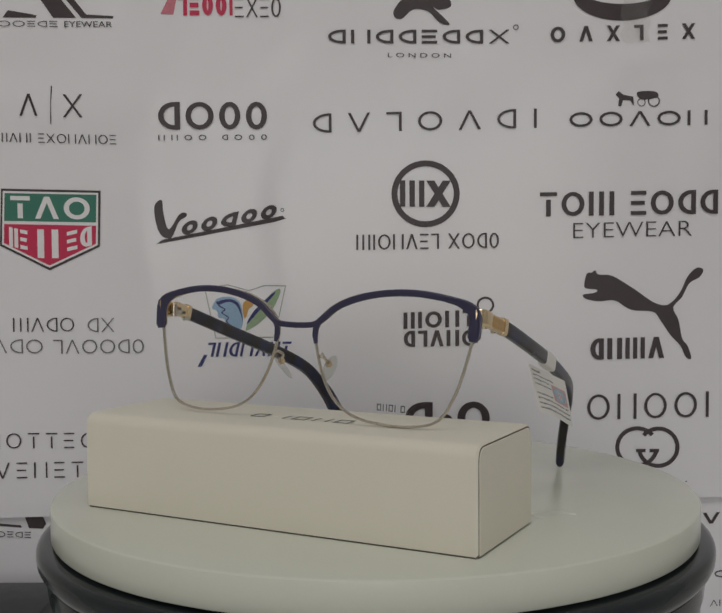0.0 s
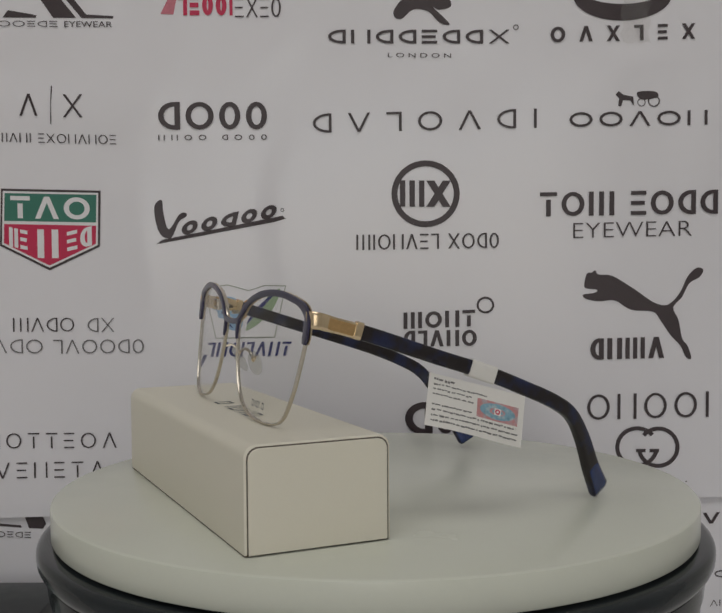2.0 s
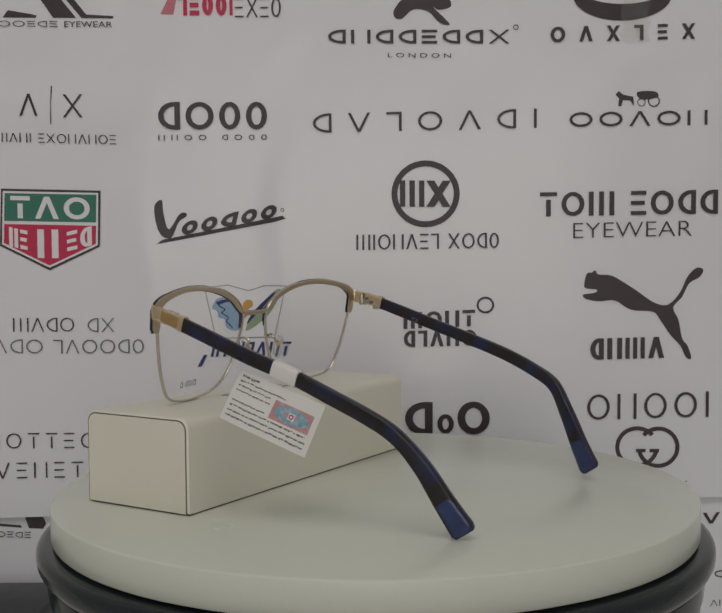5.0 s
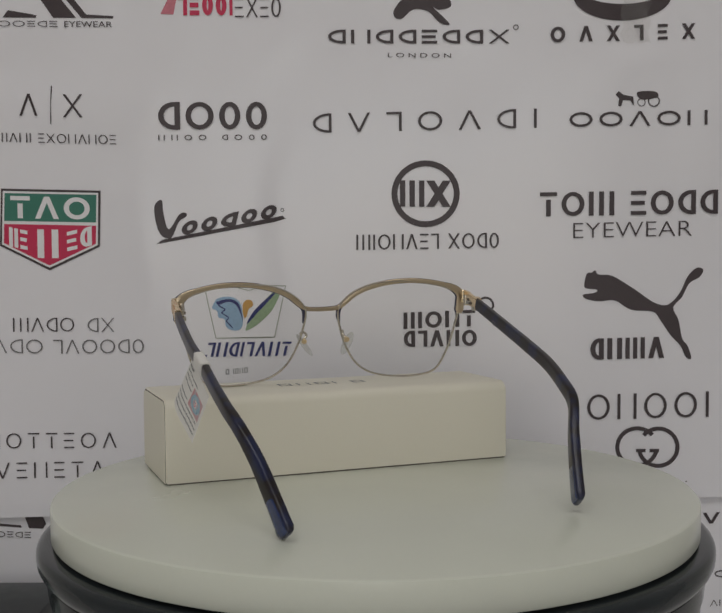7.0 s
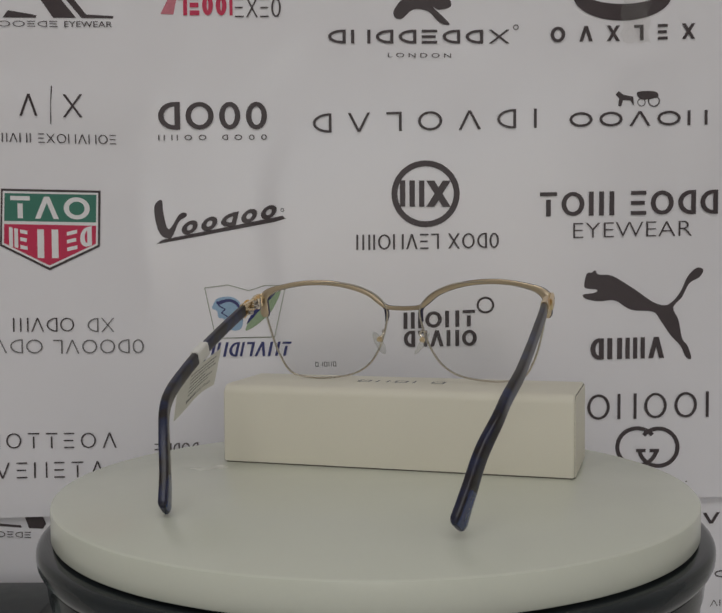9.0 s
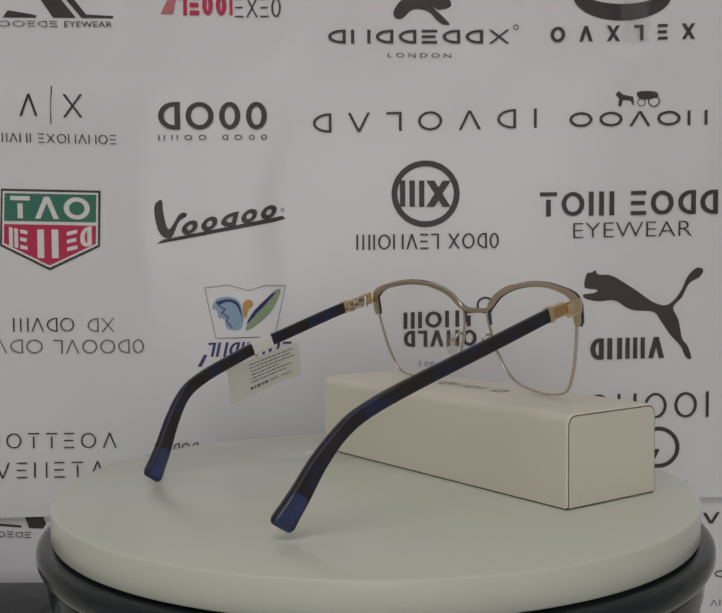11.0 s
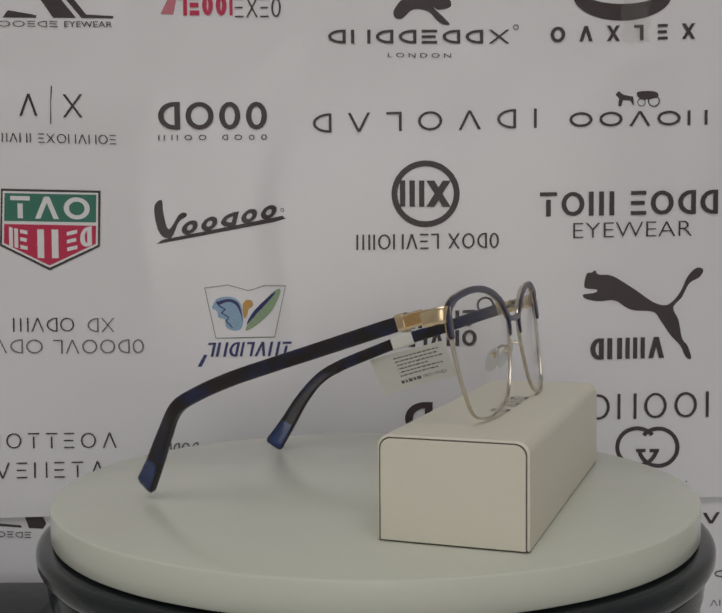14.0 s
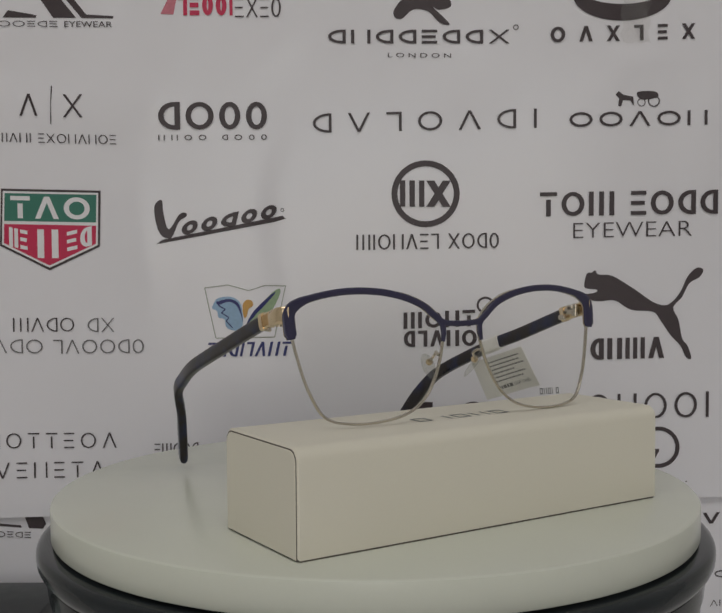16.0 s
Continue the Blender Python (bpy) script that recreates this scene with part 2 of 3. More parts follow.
def letter_faces(text, thin=0.0):
    """The faces of a text in the built-in font, in a square from 0 to 1."""
    cu = bpy.data.curves.new("lettering", "FONT")
    cu.body, cu.resolution_u, cu.offset = text, 4, -thin
    ob = bpy.data.objects.new("lettering", cu)
    scene.collection.objects.link(ob)
    bpy.context.view_layer.update()
    me = bpy.data.meshes.new_from_object(ob.evaluated_get(bpy.context.evaluated_depsgraph_get()))
    co = np.array([v.co[:2] for v in me.vertices])
    lo, hi = co.min(0), co.max(0)
    polys = [[tuple((co[i] - lo) / (hi - lo)) for i in p.vertices] for p in me.polygons]
    bpy.data.objects.remove(ob)
    bpy.data.meshes.remove(me)
    bpy.data.curves.remove(cu)
    return polys


class Mark:
    """One printed emblem, or a row of plain shapes, laid on a sheet. Each shape is a piece of its own."""

    def __init__(self):
        self.pieces = []

    def piece(self, name, ink):
        self.pieces.append((name, ink, [], []))

    def face(self, pts, lift=0):
        _, _, v, f = self.pieces[-1]
        row = []
        for x, z in pts:
            q = (round(float(x), 6), round(ripple(x, z) - 0.0003 - 0.00011 * lift, 6), round(float(z), 6))
            if q not in v:
                v.append(q)
            row.append(v.index(q))
        row = tuple(dict.fromkeys(row))
        if len(row) > 2:
            f.append(row)

    def blob(self, pts, ink, lift=0):
        """A patch with a smooth outline."""
        self.patch([tuple(p) for p in spline(pts, 4, True)], ink, lift)

    def patch(self, pts, ink, lift=0):
        self.piece("patch", ink)
        fine = []
        for (ax, az), (bx, bz) in zip(pts, list(pts[1:]) + [pts[0]]):
            n = 1 + int(math.hypot(bx - ax, bz - az) / 0.006)
            fine += [(ax + (bx - ax) * k / n, az + (bz - az) * k / n) for k in range(n)]
        self.face(fine, lift)

    def hoop(self, cx, cz, rx, rz, w, ink, a0=0, a1=360):
        n = 40
        self.piece("hoop", ink)
        a = np.radians(np.linspace(a0, a1, n + 1))
        for p, q in zip(a, a[1:]):
            self.face([(cx + rx * math.cos(p), cz + rz * math.sin(p)), (cx + rx * math.cos(q), cz + rz * math.sin(q)),
                       (cx + (rx - w) * math.cos(q), cz + (rz - w) * math.sin(q)), (cx + (rx - w) * math.cos(p), cz + (rz - w) * math.sin(p))], 1)

    def word(self, x0, z0, x1, z1, h, shapes, wt, ink, gap=0.2, lean=0.0):
        """A row of plain shapes in place of a brand name: bars, hoops, half-rounds, wedges, crosses and corners."""
        width = {"i": 0.24, " ": 0.35, "s": 0.78, "l": 0.66, "m": 1.15, "e": 0.70, "D": 0.80, "h": 0.88, "t": 0.78, "o": 1.04}
        sizes = [width.get(c, 0.95) for c in shapes]
        unit = 1.0 / (sum(sizes) + gap * (len(shapes) - 1))
        ux, uz = x1 - x0, z1 - z0
        at = 0.0
        wt *= 1.18
        flat = wt * 0.82

        def put(pts):
            self.face([(x0 + ux * s + lean * h * (v - 0.5), z0 + uz * s + h * v) for s, v in pts], 3)

        def post(a, b, v0=0, v1=1):
            put([(a, v0), (b, v0), (b, v1), (a, v1)])

        def band(mid, rx, t, a0, a1, squash=1.0):
            ang = np.radians(np.linspace(a0, a1, 25))
            for p, q in zip(ang, ang[1:]):
                put([(mid + rx * math.cos(p), 0.5 + 0.5 * squash * math.sin(p)), (mid + rx * math.cos(q), 0.5 + 0.5 * squash * math.sin(q)),
                     (mid + (rx - t) * math.cos(q), 0.5 + (0.5 * squash - flat) * math.sin(q)), (mid + (rx - t) * math.cos(p), 0.5 + (0.5 * squash - flat) * math.sin(p))])

        names = {"i": "bar", "h": "bar", "m": "bar", "e": "bar", "x": "cross", "a": "wedge", "v": "wedge", "t": "bar", "o": "hoop", "s": "hoop", "D": "half_round", "l": "corner"}
        for c, wd in zip(shapes, sizes):
            a, b = at * unit, (at + wd) * unit
            at += wd + gap
            if c == " ":
                continue
            t = min(wt * h / max(abs(ux), 1e-6), (b - a) * {"i": 0.9, "m": 0.22}.get(c, 0.42))
            mid = (a + b) / 2
            self.piece(names[c], ink)
            if c == "i":
                post(mid - t / 2, mid + t / 2)
            if c in "hm":
                post(a, a + t)
                self.piece("bar", ink)
                post(b - t, b)
            if c == "m":
                self.piece("bar", ink)
                post(mid - t / 2, mid + t / 2)
            if c == "e":
                post(a, b, 0, flat)
                self.piece("bar", ink)
                post(a, b - 0.1 * (b - a), 0.5 - flat / 2, 0.5 + flat / 2)
                self.piece("bar", ink)
                post(a, b, 1 - flat, 1)
            if c == "l":
                post(b - t, b)
                post(a, b - t, 1 - flat, 1)
            if c == "x":
                put([(a, 0), (a + t, 0), (b, 1), (b - t, 1)])
                put([(b - t, 0), (b, 0), (a + t, 1), (a, 1)])
            if c == "a":
                put([(a, 0), (a + t, 0), (mid + t / 2, 1), (mid - t / 2, 1)])
                put([(b - t, 0), (b, 0), (mid + t / 2, 1), (mid - t / 2, 1)])
            if c == "v":
                put([(mid - t / 2, 0), (mid + t / 2, 0), (a + t, 1), (a, 1)])
                put([(mid - t / 2, 0), (mid + t / 2, 0), (b, 1), (b - t, 1)])
            if c == "t":
                post(a, b, 1 - flat, 1)
                self.piece("bar", ink)
                post(mid - t / 2, mid + t / 2, 0, 0.86 - flat)
            if c in "os":
                band(mid, (b - a) / 2, t, 0, 360)
            if c == "D":
                post(b - t, b)
                band(b - t, b - a - t, t, 90, 270)

    def lettering(self, x0, z0, x1, z1, h, text, ink, thin=0.0):
        """A readable everyday word in the built-in font."""
        self.piece("lettering", ink)
        for poly in letter_faces(text, thin):
            self.face([(x0 + (x1 - x0) * s, z0 + (z1 - z0) * s + h * v) for s, v in poly], 3)

    def done(self, sheet):
        parent = sheet
        for name, ink, v, f in self.pieces:
            name = "printed_emblem" if parent is sheet else name
            me = bpy.data.meshes.new(name)
            me.from_pydata(v, [], f)
            me.materials.append(ink)
            ob = new(name, me)
            ob.parent = parent
            if parent is sheet:
                parent = ob


sheet = hung_sheet("backdrop_sheet", 0.200, -0.33, 0.33, -0.0654, -0.0493, 0.36, "glossy white backdrop sheet printed with rows of emblems")
lower_sheet = hung_sheet("lower_sheet", 0.2035, -0.33, 0.33, -0.128, -0.128, 0.02, "second white printed sheet hanging below the first")
m = Mark()
m.word(-0.2251, 0.2287, -0.1823, 0.2280, 0.0034, "aooeDe", 0.14, INK)
m.lettering(-0.1783, 0.2279, -0.1503, 0.2276, 0.0034, "EYEWEAR", INK)
m.patch([(-0.2146, 0.2338), (-0.2113, 0.2380), (-0.1983, 0.2357), (-0.1945, 0.2348), (-0.1951, 0.2335)], INK)
m.patch([(-0.1932, 0.2457), (-0.1812, 0.2455), (-0.1713, 0.2332), (-0.1848, 0.2333)], INK)
m.patch([(-0.1785, 0.2455), (-0.1736, 0.2454), (-0.1653, 0.2351), (-0.1497, 0.2342), (-0.1497, 0.2328), (-0.1681, 0.2330)], INK)
m.done(sheet)
m = Mark()
m.patch([(-0.1218, 0.2351), (-0.1170, 0.2442), (-0.1121, 0.2443), (-0.1141, 0.2345)], PALE_RED)
m.word(-0.1113, 0.2339, -0.0794, 0.2338, 0.0118, "lessi", 0.24, RED)
m.word(-0.0781, 0.2328, -0.0512, 0.2327, 0.0111, "exes", 0.08, INK)
m.done(sheet)
m = Mark()
m.word(-0.0237, 0.2171, 0.0824, 0.2161, 0.0080, "DhDDeDDx", 0.20, INK, gap=0.24)
m.hoop(0.0860, 0.2254, 0.0016, 0.0016, 0.0005, INK, 0, 360)
m.lettering(0.0112, 0.2088, 0.0482, 0.2082, 0.0026, "L O N D O N", INK)
m.blob([(0.0154, 0.2370), (0.0230, 0.2437), (0.0445, 0.2434), (0.0482, 0.2380), (0.0412, 0.2360), (0.0377, 0.2377), (0.0475, 0.2279), (0.0416, 0.2285), (0.0350, 0.2351), (0.0261, 0.2363), (0.0196, 0.2311), (0.0153, 0.2321)], INK)
m.done(sheet)
m = Mark()
m.hoop(0.1478, 0.2427, 0.0284, 0.0140, 0.0096, INK, 0, 360)
m.word(0.1061, 0.2163, 0.1901, 0.2177, 0.0090, "oaxlex", 0.2, INK, gap=1.0)
m.done(sheet)
m = Mark()
m.word(-0.2056, 0.1764, -0.1947, 0.1762, 0.0129, "a", 0.1, INK)
m.patch([(-0.1868, 0.1938), (-0.1861, 0.1938), (-0.1868, 0.1712), (-0.1874, 0.1713)], INK)
m.word(-0.1797, 0.1751, -0.1681, 0.1750, 0.0135, "x", 0.1, INK)
m.done(sheet)
m = Mark()
m.word(-0.2310, 0.1617, -0.1489, 0.1592, 0.0054, "aDmahi exohahoe", 0.11, INK)
m.done(sheet)
m = Mark()
m.word(-0.1237, 0.1675, -0.0600, 0.1675, 0.0161, "Doss", 0.17, INK)
m.word(-0.1239, 0.1613, -0.0602, 0.1613, 0.0032, "hhoo Doss", 0.17, INK, gap=0.9)
m.done(sheet)
m = Mark()
m.word(-0.0330, 0.1651, 0.0990, 0.1670, 0.0112, "DvloaDi", 0.125, INK, gap=0.7)
m.done(sheet)
m = Mark()
m.word(0.1172, 0.1672, 0.1975, 0.1679, 0.0086, "ooaoh", 0.17, INK, gap=0.3)
m.hoop(0.1592, 0.1813, 0.0024, 0.0024, 0.0005, INK, 0, 360)
m.hoop(0.1665, 0.1820, 0.0035, 0.0034, 0.0007, INK, 0, 360)
m.blob([(0.1570, 0.1873), (0.1668, 0.1876), (0.1689, 0.1844), (0.1624, 0.1829), (0.1581, 0.1835)], INK)
m.patch([(0.1441, 0.1858), (0.1458, 0.1879), (0.1490, 0.1857), (0.1544, 0.1846), (0.1549, 0.1793), (0.1527, 0.1825), (0.1485, 0.1826), (0.1473, 0.1789), (0.1457, 0.1794), (0.1462, 0.1836)], INK)
m.done(sheet)
m = Mark()
m.patch([(-0.2177, 0.1339), (-0.1586, 0.1322), (-0.1595, 0.0993), (-0.1897, 0.0854), (-0.2191, 0.1002)], INK)
m.patch([(-0.2167, 0.1325), (-0.1600, 0.1309), (-0.1608, 0.1001), (-0.1897, 0.0870), (-0.2178, 0.1010)], WHITE, 1)
m.patch([(-0.2156, 0.1312), (-0.1611, 0.1298), (-0.1616, 0.1135), (-0.2162, 0.1149)], GREEN, 2)
m.patch([(-0.2162, 0.1130), (-0.1616, 0.1116), (-0.1619, 0.1010), (-0.1897, 0.0883), (-0.2166, 0.1018)], RED, 2)
m.word(-0.2123, 0.1165, -0.1651, 0.1151, 0.0131, "tao", 0.2, WHITE)
m.word(-0.2134, 0.0999, -0.2025, 0.0975, 0.0114, "he", 0.2, WHITE)
m.word(-0.1966, 0.0928, -0.1841, 0.0926, 0.0169, "h", 0.2, WHITE)
m.word(-0.1790, 0.0966, -0.1642, 0.1000, 0.0114, "eD", 0.2, WHITE)
m.done(sheet)
m = Mark()
m.blob([(-0.1267, 0.1232), (-0.1225, 0.1264), (-0.1216, 0.1189), (-0.1186, 0.1091), (-0.1124, 0.1178), (-0.1086, 0.1188), (-0.1081, 0.1168), (-0.1126, 0.1135), (-0.1171, 0.1042), (-0.1231, 0.1058), (-0.1261, 0.1135)], INK)
m.patch([(-0.1259, 0.1004), (-0.1226, 0.1030), (-0.0514, 0.1167), (-0.0493, 0.1150), (-0.0548, 0.1134)], INK)
m.word(-0.1108, 0.1052, -0.0548, 0.1156, 0.0082, "ssDss", 0.3, INK, lean=0.25)
m.hoop(-0.0514, 0.1200, 0.0011, 0.0011, 0.0004, INK, 0, 360)
m.done(sheet)
m = Mark()
m.hoop(0.0330, 0.1290, 0.0201, 0.0196, 0.0035, INK, 0, 360)
m.word(0.0179, 0.1216, 0.0323, 0.1214, 0.0154, "m", 0.26, INK)
m.word(0.0334, 0.1214, 0.0478, 0.1212, 0.0154, "x", 0.26, INK)
m.done(sheet)
m = Mark()
m.word(-0.0080, 0.0962, 0.0761, 0.0969, 0.0090, "miohael xoDs", 0.11, INK)
m.done(sheet)
m = Mark()
m.word(0.1001, 0.1152, 0.2045, 0.1161, 0.0141, "tom eoDD", 0.17, INK)
m.lettering(0.1198, 0.1023, 0.1894, 0.1033, 0.0089, "EYEWEAR", INK, 0.016)
m.done(sheet)
m = Mark()
m.word(-0.2122, 0.0491, -0.1757, 0.0491, 0.0082, "maDo", 0.09, INK)
m.word(-0.1677, 0.0487, -0.1518, 0.0488, 0.0082, "Dx", 0.09, GREY)
m.word(-0.2251, 0.0365, -0.1947, 0.0361, 0.0083, "aDo", 0.09, GREY)
m.word(-0.1885, 0.0359, -0.1344, 0.0360, 0.0083, "laooDs", 0.09, GREY)
m.done(sheet)
m = Mark()
m.patch([(-0.0981, 0.0744), (-0.0919, 0.0445), (-0.0914, 0.0446), (-0.0976, 0.0745)], OLIVE)
m.patch([(-0.0916, 0.0443), (-0.0569, 0.0447), (-0.0569, 0.0453), (-0.0916, 0.0448)], OLIVE)
m.patch([(-0.0566, 0.0449), (-0.0498, 0.0753), (-0.0502, 0.0754), (-0.0571, 0.0451)], OLIVE)
m.patch([(-0.0978, 0.0742), (-0.0841, 0.0759), (-0.0842, 0.0764), (-0.0979, 0.0747)], OLIVE)
m.patch([(-0.0842, 0.0759), (-0.0720, 0.0724), (-0.0719, 0.0728), (-0.0841, 0.0764)], OLIVE)
m.patch([(-0.0719, 0.0724), (-0.0623, 0.0754), (-0.0624, 0.0759), (-0.0720, 0.0728)], OLIVE)
m.patch([(-0.0624, 0.0754), (-0.0500, 0.0751), (-0.0500, 0.0756), (-0.0623, 0.0759)], OLIVE)
m.blob([(-0.0928, 0.0650), (-0.0901, 0.0683), (-0.0830, 0.0691), (-0.0780, 0.0666), (-0.0760, 0.0618), (-0.0755, 0.0541), (-0.0773, 0.0497), (-0.0817, 0.0492), (-0.0855, 0.0513), (-0.0864, 0.0558), (-0.0898, 0.0568), (-0.0907, 0.0607), (-0.0935, 0.0622)], BLUE)
m.blob([(-0.0741, 0.0491), (-0.0689, 0.0595), (-0.0589, 0.0705), (-0.0539, 0.0737), (-0.0534, 0.0705), (-0.0585, 0.0606), (-0.0669, 0.0526)], LEAF)
m.blob([(-0.0756, 0.0637), (-0.0737, 0.0669), (-0.0705, 0.0669), (-0.0694, 0.0639), (-0.0721, 0.0617), (-0.0733, 0.0574), (-0.0750, 0.0568)], AMBER, 1)
m.blob([(-0.0907, 0.0662), (-0.0830, 0.0678), (-0.0776, 0.0644), (-0.0755, 0.0541), (-0.0771, 0.0595), (-0.0798, 0.0644), (-0.0841, 0.0661), (-0.0896, 0.0644)], NAVY, 1)
m.blob([(-0.0734, 0.0527), (-0.0689, 0.0607), (-0.0583, 0.0705), (-0.0567, 0.0704), (-0.0667, 0.0595)], NAVY, 1)
m.patch([(-0.0910, 0.0663), (-0.0899, 0.0638), (-0.0893, 0.0640), (-0.0904, 0.0666)], NAVY, 2)
m.patch([(-0.0898, 0.0636), (-0.0860, 0.0614), (-0.0857, 0.0620), (-0.0894, 0.0642)], NAVY, 2)
m.patch([(-0.0861, 0.0620), (-0.0883, 0.0598), (-0.0878, 0.0593), (-0.0856, 0.0616)], NAVY, 2)
m.patch([(-0.0882, 0.0593), (-0.0839, 0.0566), (-0.0836, 0.0571), (-0.0879, 0.0598)], NAVY, 2)
m.patch([(-0.0840, 0.0570), (-0.0856, 0.0549), (-0.0851, 0.0545), (-0.0835, 0.0567)], NAVY, 2)
m.patch([(-0.0857, 0.0545), (-0.0820, 0.0506), (-0.0814, 0.0510), (-0.0851, 0.0549)], NAVY, 2)
m.word(-0.0968, 0.0335, -0.0475, 0.0339, 0.0085, "lhDilaht", 0.16, NAVY, lean=0.22)
m.patch([(-0.0987, 0.0350), (-0.0968, 0.0345), (-0.1003, 0.0277), (-0.1027, 0.0277)], NAVY)
m.done(sheet)
m = Mark()
m.word(0.0197, 0.0492, 0.0621, 0.0507, 0.0098, "moht", 0.2, INK)
m.hoop(0.0682, 0.0632, 0.0052, 0.0050, 0.0013, INK, 0, 360)
m.word(0.0198, 0.0385, 0.0631, 0.0390, 0.0096, "Dlaho", 0.2, INK)
m.done(sheet)
m = Mark()
m.blob([(0.1265, 0.0755), (0.1280, 0.0815), (0.1308, 0.0820), (0.1329, 0.0833), (0.1351, 0.0808), (0.1433, 0.0799), (0.1568, 0.0716), (0.1677, 0.0641), (0.1759, 0.0628), (0.1829, 0.0698), (0.1872, 0.0792), (0.1926, 0.0844), (0.1965, 0.0832), (0.1943, 0.0789), (0.1883, 0.0752), (0.1840, 0.0670), (0.1791, 0.0611), (0.1823, 0.0535), (0.1846, 0.0425), (0.1878, 0.0383), (0.1900, 0.0309), (0.1868, 0.0316), (0.1835, 0.0384), (0.1775, 0.0448), (0.1715, 0.0536), (0.1671, 0.0586), (0.1541, 0.0599), (0.1446, 0.0654), (0.1351, 0.0650), (0.1275, 0.0665), (0.1259, 0.0690), (0.1324, 0.0700), (0.1340, 0.0718), (0.1275, 0.0728)], INK)
m.word(0.1303, 0.0303, 0.1739, 0.0312, 0.0126, "Dhma", 0.2, INK)
m.done(sheet)
m = Mark()
m.word(0.1286, -0.0057, 0.2012, -0.0041, 0.0152, "ohooi", 0.1, INK, gap=0.35)
m.hoop(0.1583, -0.0220, 0.0129, 0.0124, 0.0024, INK, 40, 345)
m.hoop(0.1709, -0.0222, 0.0126, 0.0124, 0.0024, INK, -165, 140)
m.patch([(0.1578, -0.0232), (0.1634, -0.0232), (0.1634, -0.0252), (0.1578, -0.0252)], INK)
m.patch([(0.1658, -0.0232), (0.1714, -0.0232), (0.1714, -0.0252), (0.1658, -0.0252)], INK)
m.done(sheet)
m = Mark()
m.word(-0.2288, -0.0208, -0.1517, -0.0206, 0.0092, "Dotteoa", 0.09, INK, gap=0.45)
m.word(-0.2247, -0.0389, -0.1591, -0.0381, 0.0095, "veheta", 0.09, INK, gap=0.45)
m.done(sheet)
m = Mark()
m.word(0.0203, -0.0141, 0.0368, -0.0144, 0.0199, "D", 0.2, INK)
m.word(0.0395, -0.0133, 0.0494, -0.0134, 0.0116, "o", 0.22, INK)
m.word(0.0515, -0.0139, 0.0708, -0.0142, 0.0198, "o", 0.2, INK)
m.done(sheet)
m = Mark()
m.word(-0.1290, -0.0254, -0.1028, -0.0247, 0.0072, "emDoD", 0.1, INK)
m.hoop(0.1876, -0.0428, 0.0005, 0.0004, 0.0003, INK, 0, 360)
m.done(sheet)
m = Mark()
m.patch([(-0.2337, -0.0662), (-0.2115, -0.0682), (-0.2110, -0.0696), (-0.2339, -0.0679)], INK)
m.patch([(-0.2092, -0.0626), (-0.1985, -0.0617), (-0.1962, -0.0672), (-0.1982, -0.0703), (-0.2066, -0.0699)], INK)
m.done(lower_sheet)
m = Mark()
m.word(-0.2402, -0.0748, -0.2054, -0.0758, 0.0036, "aooeDe", 0.14, INK)
m.done(lower_sheet)
m = Mark()
m.word(0.1986, -0.0692, 0.2088, -0.0688, 0.0067, "v", 0.26, INK)
m.hoop(0.2105, -0.0996, 0.0045, 0.0022, 0.0008, INK, 0, 360)
m.word(0.2033, -0.1195, 0.2182, -0.1185, 0.0039, "ahD", 0.12, INK)
m.done(lower_sheet)

# clear tape, crumpled, on the upper part of the sheet
bm = bmesh.new()
rows = []
for k in range(9):
    z = 0.242 - k * 0.0033
    rows.append([bm.verts.new((0.1475 + i * 0.0023 + 0.0012 * math.sin(k * 1.7), -0.0012 - 0.0009 * abs(math.sin(k * 2.3 + i * 1.9)) + ripple(0.15, z), z + 0.0008 * math.sin(i * 2.1 + k))) for i in range(8)])
for a, b in zip(rows, rows[1:]):
    for i in range(7):
        bm.faces.new((a[i], a[i + 1], b[i + 1], b[i]))
bmesh.ops.solidify(bm, geom=bm.faces[:], thickness=0.00015)
tape = part("tape", bm, TAPE, sheet, "crumpled strip of clear tape")

# dark low box standing on the table beside the base
tray = thing("storage_box", "low black box with a slate-green front beside the turntable", "box", (-0.235, 0.150, TABLE_Z))
part("body", box(bmesh.new(), (-0.07, -0.03, 0), (0.055, 0.03, 0.0189), 0.001), SLATE, tray)
part("lid", box(bmesh.new(), (-0.072, -0.032, 0.0191), (0.057, 0.032, 0.0336), 0.0012), LID, tray, "black lid")
bm = bmesh.new()
for p, q in zip(np.linspace(0.2, 2.9, 15), np.linspace(0.2, 2.9, 15)[1:]):
    bm.faces.new([bm.verts.new((0.02 + r * 1.6 * math.cos(a), -0.0303, 0.004 + r * 0.8 * math.sin(a))) for r, a in ((0.0120, p), (0.0136, p), (0.0136, q), (0.0120, q))])
part("curved_print", bm, WHITE, tray, "pale curved print", 0)


# ---- the turntable ----
PLATE_X = 0.0012


